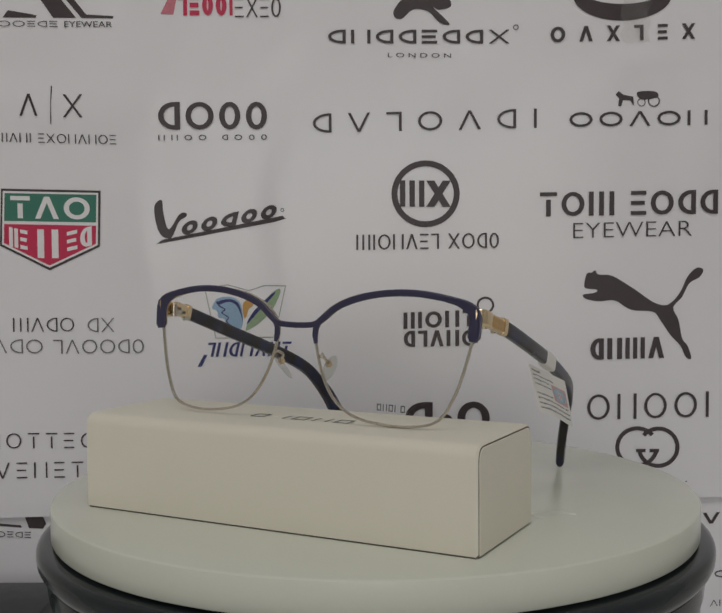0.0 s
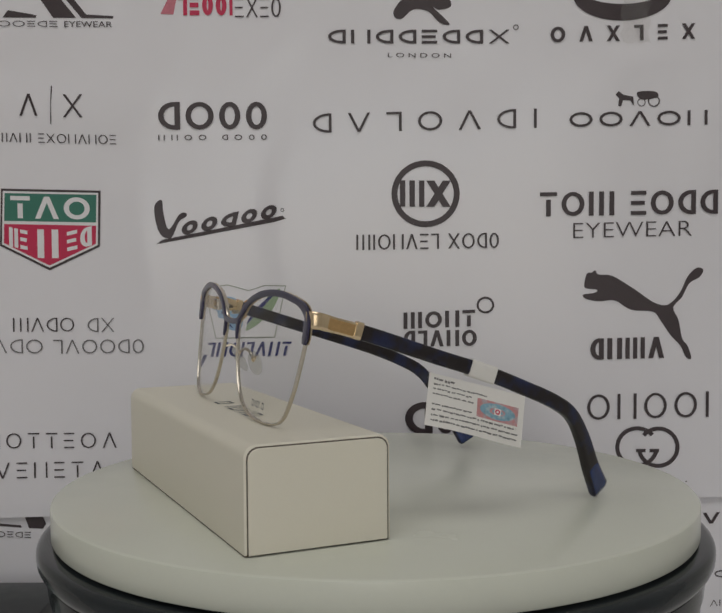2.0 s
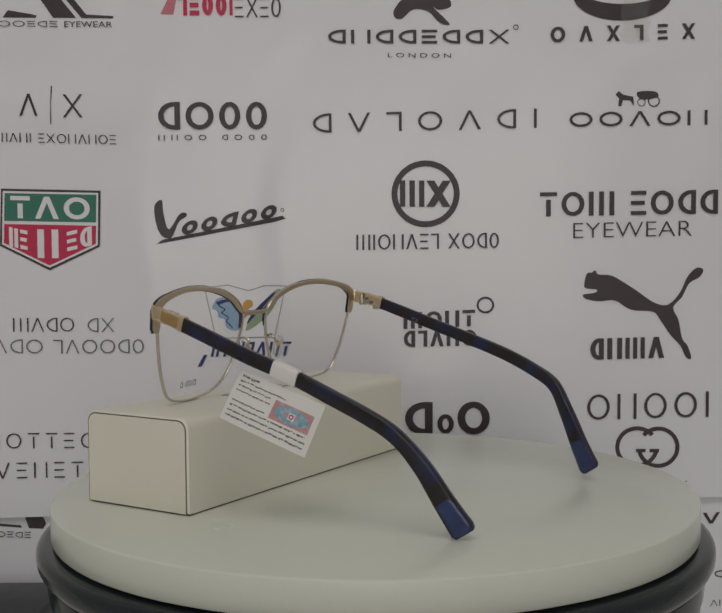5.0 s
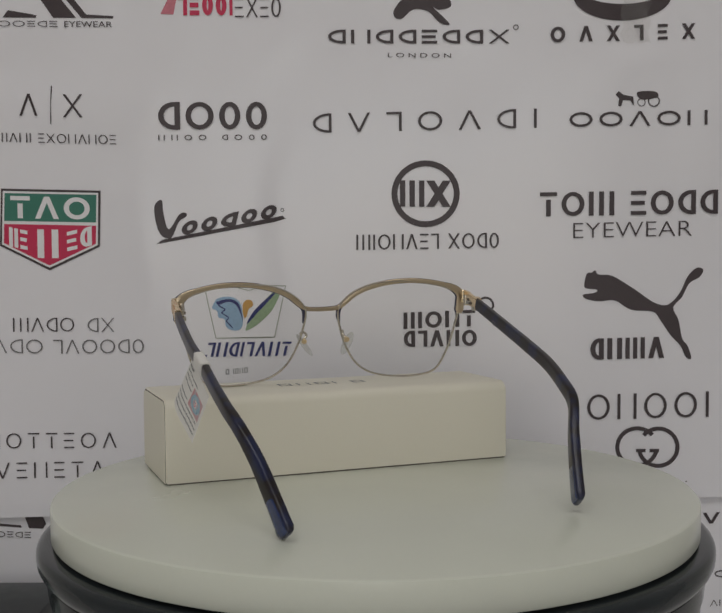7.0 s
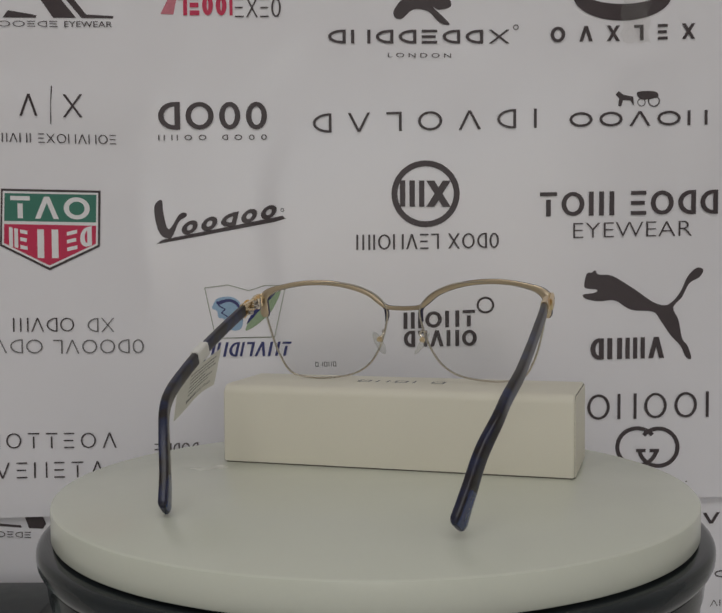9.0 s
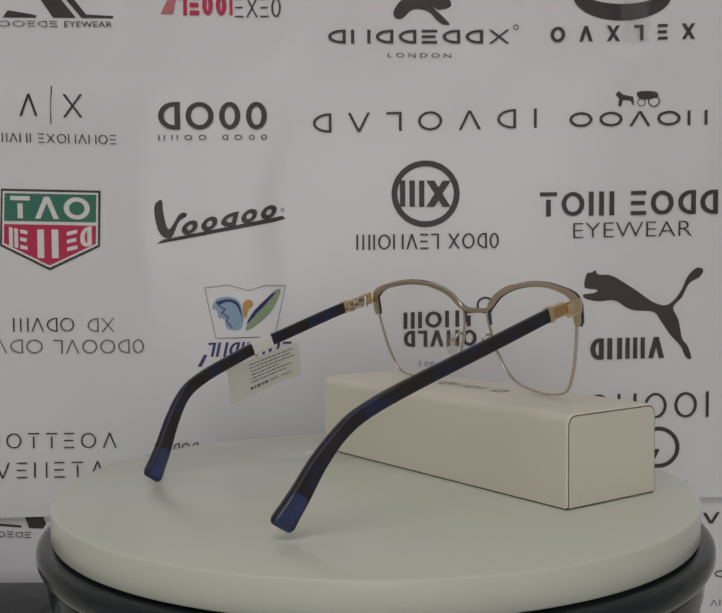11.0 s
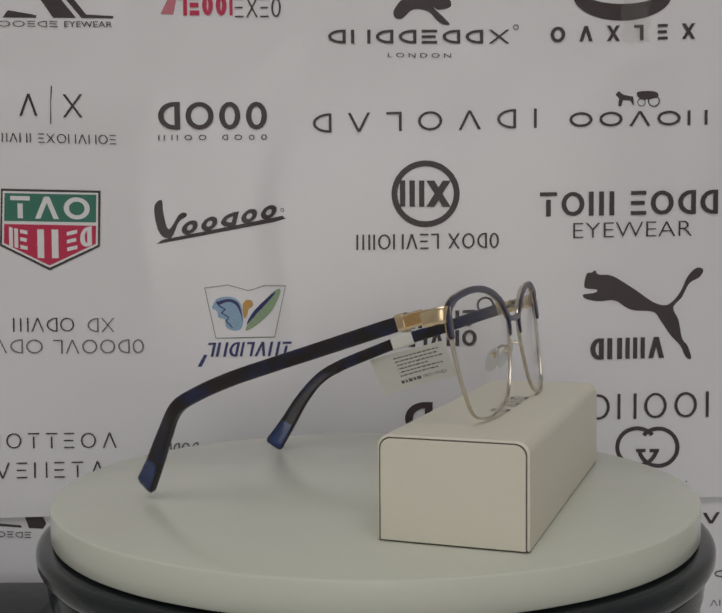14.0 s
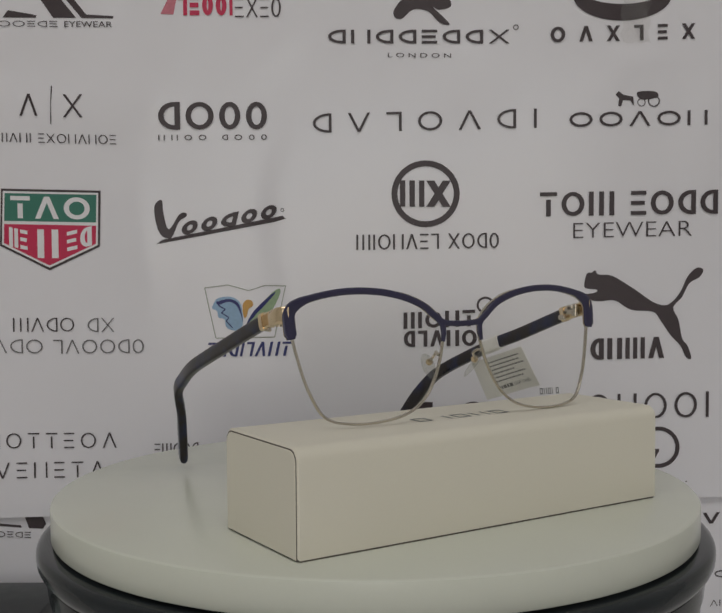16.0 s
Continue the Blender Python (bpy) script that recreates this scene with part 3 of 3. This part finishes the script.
def turntable():
    base = thing("turntable", "display turntable with an ivory plate on a black plastic base", "turntable", (PLATE_X, 0, TABLE_Z))
    g = -TABLE_Z
    body = [(0, 0), (0.122, 0), (0.1245, 0.002), (0.1265, g - 0.046), (0.1275, g - 0.0345), (0.1275, g - 0.0335), (0.1283, g - 0.033), (0.1290, g - 0.0268), (0.1290, g - 0.0246), (0.1272, g - 0.0242), (0.1272, g - 0.0237), (0, g - 0.0237)]
    part("body", lathe(body), BLACK, base)
    ring = [(0.10, g - 0.0236), (0.1298, g - 0.0236), (0.1306, g - 0.0228), (0.1316, g - 0.0214), (0.1323, g - 0.0198), (0.1325, g - 0.0178), (0.1324, g - 0.0162), (0.1319, g - 0.0150), (0.1309, g - 0.0142), (0.1292, g - 0.0137), (0.10, g - 0.0134), (0.10, g - 0.0236)]
    part("shoulder_ring", lathe(ring), BLACK, base)
    part("spindle", lathe([(0, g - 0.0237), (0.02, g - 0.0237), (0.02, g - 0.0132), (0, g - 0.0132)], 48), BLACK, base)
    t = 0.0123
    plate = part("plate", lathe([(0, 0), (0.1261, 0), (0.1266, -0.0002), (0.1270, -0.0006), (0.1271, -0.0012), (0.1270, -t + 0.0006), (0.1266, -t), (0, -t)], 220), DISC, base, "round ivory plastic plate")
    plate.location = (0, 0, -TABLE_Z)
    return base, plate


base, disc = turntable()

# ---- the spectacle case lying on the plate ----
CASE_L, CASE_W, CASE_H = 0.1576, 0.0503, 0.0353
CASE_AT = (0.0003, -0.0551)
CASE_TURN = 0.75


def rounded_section(w, h, r, inset=0.0, seg=7):
    """A cross-section, square below and rounded above."""
    w, r = w / 2 - inset, r - inset * 0.5
    pts = [(-w, 0.0006), (w, 0.0006)]
    for a in np.linspace(0, 90, seg):
        pts.append((w - r + r * math.cos(radians(a)), h - inset - r + r * math.sin(radians(a))))
    for a in np.linspace(90, 180, seg):
        pts.append((-w + r + r * math.cos(radians(a)), h - inset - r + r * math.sin(radians(a))))
    return pts


def prism(bm, section, x0, x1, soft=0.0006):
    rings = []
    cy, cz = 0, CASE_H / 2
    for x, s in ((x0, soft), (x0 + soft, 0), (x1 - soft, 0), (x1, soft)):
        rings.append([bm.verts.new((x, y - math.copysign(min(s, abs(y)), y), z - math.copysign(s, z - cz))) for y, z in section])
    n = len(section)
    for a, b in zip(rings, rings[1:]):
        for i in range(n):
            bm.faces.new((a[i], a[(i + 1) % n], b[(i + 1) % n], b[i]))
    bm.faces.new(rings[0][::-1])
    bm.faces.new(rings[-1])
    return bm


def spectacle_case():
    ob = thing("spectacle_case", "white card spectacle case with rounded top edges, lying closed", "case")
    part("sleeve", prism(bmesh.new(), rounded_section(CASE_W, CASE_H, 0.0042), -CASE_L / 2 + 0.0003, CASE_L / 2 - 0.0003), CARD, ob, smooth=30)
    # Added dark strip: the contact shadow along the case's lower edges, as colour.
    part("contact_shade_strip", box(bmesh.new(), (-CASE_L / 2 + 0.0014, -CASE_W / 2 + 0.0003, 0), (CASE_L / 2 - 0.0014, CASE_W / 2 - 0.0003, 0.0007)), GAP_SHADE, ob, "dark strip painted as the contact shade under the case", 0)
    for sgn in (-1, 1):
        a, b = sgn * (CASE_L / 2 - 0.0016), sgn * (CASE_L / 2 - 0.0002)
        # A dark slab draws the shaded gap between sleeve and panel.
        part("seam", prism(bmesh.new(), rounded_section(CASE_W, CASE_H, 0.0042, 0.0007), min(a, b), max(a, b), 0.0001), GAP_SHADE, ob, "seam round the end panel, its gap shade painted dark", smooth=30)
        a, b = sgn * (CASE_L / 2 - 0.0014), sgn * (CASE_L / 2 + 0.0001)
        part("end_panel", prism(bmesh.new(), rounded_section(CASE_W, CASE_H, 0.0042, 0.00118), min(a, b), max(a, b), 0.0002), CARD, ob, smooth=30)
    return ob


def stamp_shapes(name, parent, place, letter_w, letter_h, gap, wt, m):
    """Five small plain shapes standing for a maker's name; place(u, v) lays them on the surface."""
    bm = bmesh.new()
    u = -(5 * letter_w + 4 * gap) / 2
    for k in range(5):
        # an outline, two bars, an outline, one bar, an outline
        quads = [(0, 0, wt, 1)]
        if k != 3:
            quads += [(1 - wt, 0, 1, 1)]
        if k in (0, 2, 4):
            quads += [(wt, 0.84, 1 - wt, 1), (wt, 0, 1 - wt, 0.16)]
        for a, b, c, d in quads:
            bm.faces.new([bm.verts.new(place(u + x * letter_w, y * letter_h)) for x, y in ((a, b), (c, b), (c, d), (a, d))])
        u += letter_w + gap
    return part(name, bm, m, parent, smooth=0)


case = spectacle_case()
stamp_shapes("stamped_name", case, lambda u, v: (-u + 0.002, 0.0015 - v, CASE_H + 0.00012), 0.0060, 0.0068, 0.0027, 0.16, STAMP)

# ---- the spectacles ----
SPEC_AT = (0.00134, -0.05105, 0.0359)
SPEC_Z = 0.0352
SPEC_TURN = -0.78
LEAN = 0.125           # how far the front leans, its lower edge forward
SPEC_ROLL = 0.49
LENS_LINE = [(65.9, 70.1), (63.1, 55.2), (59.9, 45.6), (55.1, 38.1), (46.3, 35.7), (34.9, 35.8), (24.0, 38.1), (16.4, 43.5), (11.3, 52.1), (8.4, 61.4), (7.8, 67.6), (10.4, 72.2), (16.0, 76.3), (24.1, 79.3), (33.9, 80.3), (44.8, 79.9), (54.8, 78.2), (62.6, 75.3)]
BROW_LINE = [(65.9, 64.6), (66.3, 69.0), (66.0, 73.9), (61.6, 77.2), (54.1, 79.2), (44.5, 80.4), (33.9, 80.1), (24.4, 78.3), (16.4, 75.2), (11.2, 71.2), (7.2, 68.8), (0.0, 68.3)]
# the centre lines of the two arms, hinge to tip: outwards, back, up
ARM_LINES = {1: [(68.5, 7.3, 70.7), (69.6, 20.0, 67.0), (69.8, 45.0, 58.5), (68.8, 62.0, 53.0), (67.9, 79.2, 46.2), (66.5, 93.1, 40.2), (64.0, 102.5, 34.2), (60.2, 110.1, 24.4), (56.6, 116.5, 12.5), (54.3, 121.7, 3.8)],
             -1: [(67.0, 7.3, 71.8), (67.5, 20.0, 68.0), (67.7, 45.0, 59.8), (67.7, 62.0, 54.3), (67.3, 79.8, 48.3), (65.5, 94.4, 42.2), (64.0, 104.4, 36.2), (59.7, 112.0, 25.6), (56.7, 118.4, 13.9), (54.5, 123.6, 5.2)]}


def face_y(x):
    """The wrap of the front: its middle stands forward."""
    return -6.1 + 6.1 * (x / 68.0) ** 2


def spec_point(x, z, dy=0.0):
    return (x * MM, (face_y(x) + dy - LEAN * (75 - z)) * MM, z * MM - SPEC_Z)


def arm_at(s, y, dx=0.0, dz=0.0):
    """A point on the straight front stretch of an arm."""
    (x0, y0, z0), (x1, y1, z1) = ARM_LINES[s][:2]
    f = (y - y0) / (y1 - y0)
    return ((x0 + (x1 - x0) * f + dx) * s * MM, y * MM, (z0 + (z1 - z0) * f + dz) * MM - SPEC_Z)


def spectacles():
    ob = thing("spectacles", "navy and gold metal spectacles propped on a white case", "spectacles")
    ahead = (0, -1, 0)
    # navy brow with its gold back
    right = spline([(x, 0, z) for x, z in BROW_LINE], 5)
    line = right + [(-x, y, z) for x, y, z in right[-2::-1]]
    n = len(line)
    wide = []
    for x, _, z in line:
        a = abs(x)
        w = 2.45
        if a > 60:
            w = 2.7 + 1.9 * min(1, (a - 60) / 6) if z > 66 else 3.4 - 0.25 * (66 - z)
        if a < 9:
            w = 2.1
        wide.append((w * MM, 1.15 * MM))
    part("brow_bar", sweep(bmesh.new(), [spec_point(x, z, -0.9) for x, _, z in line], wide, ahead, sides=12, square=0.55), ENAMEL, ob, "navy enamelled brow bar")
    part("brow_backing", sweep(bmesh.new(), [spec_point(x, z, 0.2) for x, _, z in line], [(w * 0.86, 1.0 * MM) for w, _ in wide], ahead, sides=10, square=0.5), BRASS, ob, "pale gold back of the brow")
    for s in (1, -1):
        loop = [(x * s, z) for x, _, z in spline([(x, 0, z) for x, z in LENS_LINE], 5, True)]
        part("rim", sweep(bmesh.new(), [spec_point(x, z, 0.0) for x, z in loop], (0.92 * MM, 1.5 * MM), ahead, True, 8, 0.3), STEEL, ob, "thin champagne metal rim")
        claw = [(9.6 * s, 70.2), (8.1 * s, 67.6), (8.0 * s, 64.8), (8.5 * s, 62.2)]
        part("claw", sweep(bmesh.new(), [spec_point(x, z, -0.7) for x, z in claw], [(2.0 * MM, 1.3 * MM), (2.3 * MM, 1.3 * MM), (2.1 * MM, 1.2 * MM), (1.3 * MM, 1.0 * MM)], ahead, sides=10, square=0.5), ENAMEL, ob, "navy enamelled inner claw")
        # the lens: a thin shell inside the rim
        bm = bmesh.new()
        cx, cz = 36.5 * s, 58.5
        shells = []
        for dy in (-0.55, 0.55):
            rings = []
            for f in (0.99, 0.8, 0.6, 0.4, 0.2):
                rings.append([bm.verts.new(spec_point(cx + (x - cx) * f, cz + (z - cz) * f, dy - 1.0 * (1 - f * f))) for x, z in loop])
            mid = bm.verts.new(spec_point(cx, cz, dy - 1.0))
            k = len(loop)
            for a, b in zip(rings, rings[1:]):
                for i in range(k):
                    bm.faces.new((a[i], a[(i + 1) % k], b[(i + 1) % k], b[i]))
            for i in range(k):
                bm.faces.new((rings[-1][i], rings[-1][(i + 1) % k], mid))
            shells.append(rings[0])
        for i in range(k):
            bm.faces.new((shells[0][i], shells[0][(i + 1) % k], shells[1][(i + 1) % k], shells[1][i]))
        lens = part("lens", bm, GLASS, ob, "clear demonstration lens")
        lens.visible_shadow = False
        if s > 0:
            stamp_shapes("lens_print", lens, lambda u, v: spec_point(39.3 + u / MM, 40.6 + v / MM - 0.03 * u / MM, -2.0), 0.00155, 0.0023, 0.0006, 0.22, STAMP)
        # endpiece, hinge and arm
        bm = bmesh.new()
        sweep(bm, spline([(66.3 * s * MM, -1.2 * MM, 72.6 * MM - SPEC_Z), (68.3 * s * MM, -0.2 * MM, 72.6 * MM - SPEC_Z), (68.9 * s * MM, 2.5 * MM, 72.1 * MM - SPEC_Z), (68.7 * s * MM, 7.0 * MM, 70.7 * MM - SPEC_Z)], 5), [(2.0 * MM, (6.2 - 0.06 * i) * MM) for i in range(16)], (0, 0, 1), sides=12, square=0.75)
        part("endpiece", bm, GOLD, ob, "polished pale gold endpiece")
        bm = bmesh.new()
        for dz in (-1.7, 0, 1.7):
            c = bmesh.ops.create_cone(bm, segments=14, cap_ends=True, radius1=1.25 * MM, radius2=1.25 * MM, depth=1.5 * MM)["verts"]
            bmesh.ops.translate(bm, verts=c, vec=(66.2 * s * MM, 5.6 * MM, (71.0 + dz) * MM - SPEC_Z))
        box(bm, (min(65.7 * s, 67.4 * s) * MM, 6.0 * MM, 69.0 * MM - SPEC_Z), (max(65.7 * s, 67.4 * s) * MM, 11.5 * MM, 71.2 * MM - SPEC_Z), 0.0003, 1)
        for y0, y1, dz in ((11.9, 15.5, -1.6), (7.4, 10.6, 1.2)):
            lo, hi = sorted((65.9 * s, 67.4 * s))
            z0 = 70.6 - 0.33 * (y0 - 7.3) + dz
            box(bm, (lo * MM, y0 * MM, (z0 - 1.0) * MM - SPEC_Z), (hi * MM, y1 * MM, (z0 + 1.0) * MM - SPEC_Z), 0.0003, 1)
        hinge = part("hinge", bm, STEEL, ob, "small metal hinge")
        # Solid dark blocks stand in for the shaded openings of the hinge.
        bm = bmesh.new()
        for y0, y1, dz in ((8.0, 9.4, 1.1), (10.2, 12.0, 0.1)):
            lo, hi = sorted((65.5 * s, 65.95 * s))
            z0 = 70.6 - 0.33 * (y0 - 7.3) + dz
            box(bm, (lo * MM, y0 * MM, (z0 - 0.55) * MM - SPEC_Z), (hi * MM, y1 * MM, (z0 + 0.55) * MM - SPEC_Z), 0.0001, 1)
        part("slot_shade", bm, GAP_SHADE, hinge, "dark blocks painted as the shade in the hinge slots")
        bm = bmesh.new()
        c = [arm_at(s, y, 0.1, 0.3) for y in (13.9, 15.1, 16.3)]
        sweep(bm, c, (3.1 * MM, 6.0 * MM), (0, 0.3, 1), sides=16, square=0.8)
        part("hub_collar", bm, GOLD, ob, "raised gold collar")
        curve = spline([(x * s * MM, y * MM, z * MM - SPEC_Z) for x, y, z in ARM_LINES[s]], 8)
        thick, tall = [], []
        for i in range(len(curve)):
            f = i / (len(curve) - 1)
            tall.append(5.2 + 0.3 * f + 3.4 * max(0, (f - 0.70) / 0.30) ** 1.1)
            thick.append(2.5 + 1.3 * min(1, f * 1.3))
        # the rounded end of the tip
        run = (curve[-1] - curve[-2]) / np.linalg.norm(curve[-1] - curve[-2])
        for go, f, g in ((1.0, 0.97, 0.84), (0.8, 0.92, 0.74), (0.5, 0.80, 0.58)):
            curve.append(curve[-1] + run * go * MM)
            tall.append(tall[-1] * f)
            thick.append(thick[-1] * g)
        joint, blue = 6, len(curve) - 13
        size = [(a * MM, b * MM) for a, b in zip(thick, tall)]
        up = (0, 0.3, 1)
        part("hub", sweep(bmesh.new(), curve[:joint + 1], [(2.5 * MM, 5.3 * MM)] * (joint + 1), up, sides=16, square=0.75), GOLD, ob, "pale gold section of the arm")
        part("hub_panel", sweep(bmesh.new(), [arm_at(s, y, 1.2) for y in (4.6, 9.0, 13.4)], (0.8 * MM, 3.9 * MM), (0, 0.3, 1), sides=16, square=0.85), REFLECTION_GOLD, ob, "engraved gold panel, amber reflection put into its colour")
        arm = part("arm", sweep(bmesh.new(), curve[joint:], size[joint:], up, sides=24, square=0.74), TORTOISE, ob, "dark navy tortoise arm")
        inlay = [(a + 0.00012, b - 0.0008) for a, b in size[blue:-1]]
        inlay[0] = (inlay[0][0] - 0.0003, inlay[0][1] * 0.55)
        part("arm_tip", sweep(bmesh.new(), curve[blue:-1], inlay, up, sides=24, square=0.80), TIP, ob, "glossy blue face of the arm tip")
        if s < 0:
            bm = bmesh.new()
            for poly in letter_faces("CE"):
                bm.faces.new([bm.verts.new(((-65.75 + 0.02 * a) * MM, (33.5 + 3.2 * a) * MM, (61.4 - 1.1 * a + 2.0 * b) * MM - SPEC_Z)) for a, b in poly])
            part("lettering", bm, GREY, arm, smooth=0)
        # nose pad on its wire
        wire = spline([(10.2 * s * MM, (face_y(9) - 2.3 + 0.5) * MM, 57.5 * MM - SPEC_Z), (9.4 * s * MM, (face_y(9) - 2.3 + 3.0) * MM, 58.3 * MM - SPEC_Z), (8.6 * s * MM, (face_y(9) - 2.3 + 5.0) * MM, 57.0 * MM - SPEC_Z), (10.1 * s * MM, (face_y(9) - 2.3 + 5.6) * MM, 55.0 * MM - SPEC_Z)], 5)
        part("pad_wire", sweep(bmesh.new(), wire, (1.1 * MM, 1.1 * MM), (0, 0, 1), sides=8), STEEL, ob, "bent gold wire")
        bm = bmesh.new()
        made = bmesh.ops.create_uvsphere(bm, u_segments=20, v_segments=12, radius=1.0)["verts"]
        turn = Matrix.Rotation(radians(-32 * s), 4, "Z") @ Matrix.Rotation(radians(36 * s), 4, "Y")
        for v in made:
            q = Vector((v.co.x * 1.1, v.co.y * 2.6, v.co.z * 6.0))
            q = turn @ q
            v.co = (q.x * MM + 10.1 * s * MM, q.y * MM + (face_y(9) - 2.3 + 6.6) * MM, q.z * MM + 52.8 * MM - SPEC_Z)
        pad = part("nose_pad", bm, PAD, ob, "clear silicone nose pad")
        bm = bmesh.new()
        c = bmesh.ops.create_cone(bm, segments=16, cap_ends=True, radius1=1.3 * MM, radius2=1.1 * MM, depth=1.2 * MM)["verts"]
        bmesh.ops.transform(bm, matrix=Matrix.Translation((10.1 * s * MM, (face_y(9) - 2.3 + 6.0) * MM, 54.6 * MM - SPEC_Z)) @ Matrix.Rotation(radians(60), 4, "X"), verts=c)
        part("pad_mount", bm, GOLD, pad, "round gold mount")
    return ob


spectacle = spectacles()


# ---- the paper tag folded round one arm ----
def price_tag():
    ob = thing("price_tag", "white paper price tag folded round the dark arm", "tag")
    # the band round the arm
    a, b = Vector((69.2, 55.2, 55.2)), Vector((68.5, 68.4, 50.6))
    part("band", sweep(bmesh.new(), [tuple((a.lerp(b, f)) * MM - Vector((0, 0, SPEC_Z))) for f in (0.12, 0.5, 0.88)], (4.0 * MM, 6.2 * MM), (0, 0.3, 1), sides=20, square=0.85), TAG, ob, "white paper band")
    o, e, d = Vector((68.6, 41.9, 53.6)), Vector((1.4, 37.2, -10.4)), Vector((5.7, -5.2, -17.0))

    def on(u, v, lift=0.0):
        bend = 1.6 * math.sin(math.pi * u) * v + 0.8 * math.sin(5 * u + 1) * v
        p = o + e * u + d * v + Vector((1, 0, 0.35)) * (bend + lift)
        return (p.x * MM, p.y * MM, p.z * MM - SPEC_Z)

    bm = bmesh.new()
    g = {(i, k, s): bm.verts.new(on(i / 12, k / 6, s * 0.09)) for i in range(13) for k in range(7) for s in (-1, 1)}
    for i in range(12):
        for k in range(6):
            for s in (-1, 1):
                bm.faces.new([g[q[0], q[1], s] for q in ((i, k), (i + 1, k), (i + 1, k + 1), (i, k + 1))])
    for i in range(12):
        for k in (0, 6):
            bm.faces.new([g[i, k, -1], g[i + 1, k, -1], g[i + 1, k, 1], g[i, k, 1]])
    for k in range(6):
        for i in (0, 12):
            bm.faces.new([g[i, k, -1], g[i, k + 1, -1], g[i, k + 1, 1], g[i, k, 1]])
    flap = part("flap", bm, TAG, ob, "bent white paper flap")

    def bar(bm, u0, v0, u1, v1, lift):
        n = 4
        for k in range(n):
            p, q = u0 + (u1 - u0) * k / n, u0 + (u1 - u0) * (k + 1) / n
            bm.faces.new([bm.verts.new(on(x, y, lift)) for x, y in ((p, v0), (q, v0), (q, v1), (p, v1))])

    rnd = random.Random(4)
    for v, u1, h in ((0.08, 0.27, 0.050), (0.18, 0.60, 0.032), (0.275, 0.44, 0.032), (0.37, 0.46, 0.032), (0.565, 0.45, 0.034), (0.665, 0.93, 0.036), (0.765, 0.95, 0.036), (0.865, 0.95, 0.036)):
        bm = bmesh.new()
        u = 0.05
        while u < u1:
            w = rnd.uniform(0.012, 0.05)
            lift = rnd.uniform(-0.006, 0.006)
            bar(bm, u, v + lift, min(u + w, u1), v + lift + h * rnd.uniform(0.65, 1.0), 0.16)
            u += w + rnd.choice((0.005, 0.006, 0.016))
        part("print_line", bm, SMALL, flap, smooth=0)
    bm = bmesh.new()
    bar(bm, 0.50, 0.26, 0.94, 0.62, 0.14)
    seal = part("seal", bm, HOLO_RED, flap, "pink and pale blue printed seal", smooth=0)
    bm = bmesh.new()
    n = 28
    for k in range(n):
        p, q = 2 * math.pi * k / n, 2 * math.pi * (k + 1) / n
        bm.faces.new([bm.verts.new(on(0.72 + r * 0.19 * math.cos(w), 0.44 + r * 0.15 * math.sin(w), 0.17)) for r, w in ((0.45, p), (1, p), (1, q), (0.45, q))])
        bm.faces.new([bm.verts.new(on(0.72 + r * 0.19 * math.cos(w), 0.44 + r * 0.15 * math.sin(w), 0.17)) for r, w in ((0.0, p), (0.32, p), (0.32, q), (0.02, q))])
    part("seal_print", bm, HOLO_BLUE, flap, "pale blue oval print", smooth=0)
    bm = bmesh.new()
    bar(bm, 0.685, 0.375, 0.755, 0.505, 0.20)
    part("seal_mark", bm, TAG, flap, "white square in the seal", smooth=0)
    bm = bmesh.new()
    for k in range(n):
        p, q = 2 * math.pi * k / n, 2 * math.pi * (k + 1) / n
        bm.faces.new([bm.verts.new(on(0.72 + r * 0.026 * math.cos(w), 0.44 + r * 0.05 * math.sin(w), 0.23)) for r, w in ((0.5, p), (1, p), (1, q), (0.5, q))])
    part("seal_ring", bm, RED, flap, "small crimson ring", smooth=0)
    # inner face: rows of small print and the price in its currency
    for v, u0, u1, h in ((0.12, 0.10, 0.70, 0.035), (0.22, 0.14, 0.70, 0.035), (0.32, 0.08, 0.70, 0.035), (0.42, 0.3, 0.70, 0.035), (0.52, 0.12, 0.70, 0.035), (0.62, 0.2, 0.70, 0.035), (0.76, 0.46, 0.72, 0.085)):
        bm = bmesh.new()
        u = u0
        while u < u1:
            w = rnd.uniform(0.025, 0.06)
            bar(bm, u, v, min(u + w, u1), v + h, -0.16)
            u += w + 0.014
        part("print_line", bm, SMALL, flap, smooth=0)
    bm = bmesh.new()
    for poly in letter_faces("000 VND"):
        bm.faces.new([bm.verts.new(on(0.43 - 0.31 * a, 0.845 - 0.085 * b, -0.17)) for a, b in poly])
    part("lettering", bm, SMALL, flap, smooth=0)
    return ob


tag = price_tag()


# ---- everything on the plate turns with it ----
def motions():
    seated = pose(CASE_AT[0], CASE_AT[1], 0, 0, 0, CASE_TURN)
    worn = pose(*SPEC_AT, 0, SPEC_ROLL, SPEC_TURN)
    times = [k * 0.25 for k in range(65)]
    for ob, rest in ((disc, pose(0, 0, -TABLE_Z)), (case, seated), (spectacle, worn), (tag, worn)):
        walk(ob, [(t, pose(0, 0, 0, 0, 0, START + TURN * t) @ rest) for t in times])


motions()
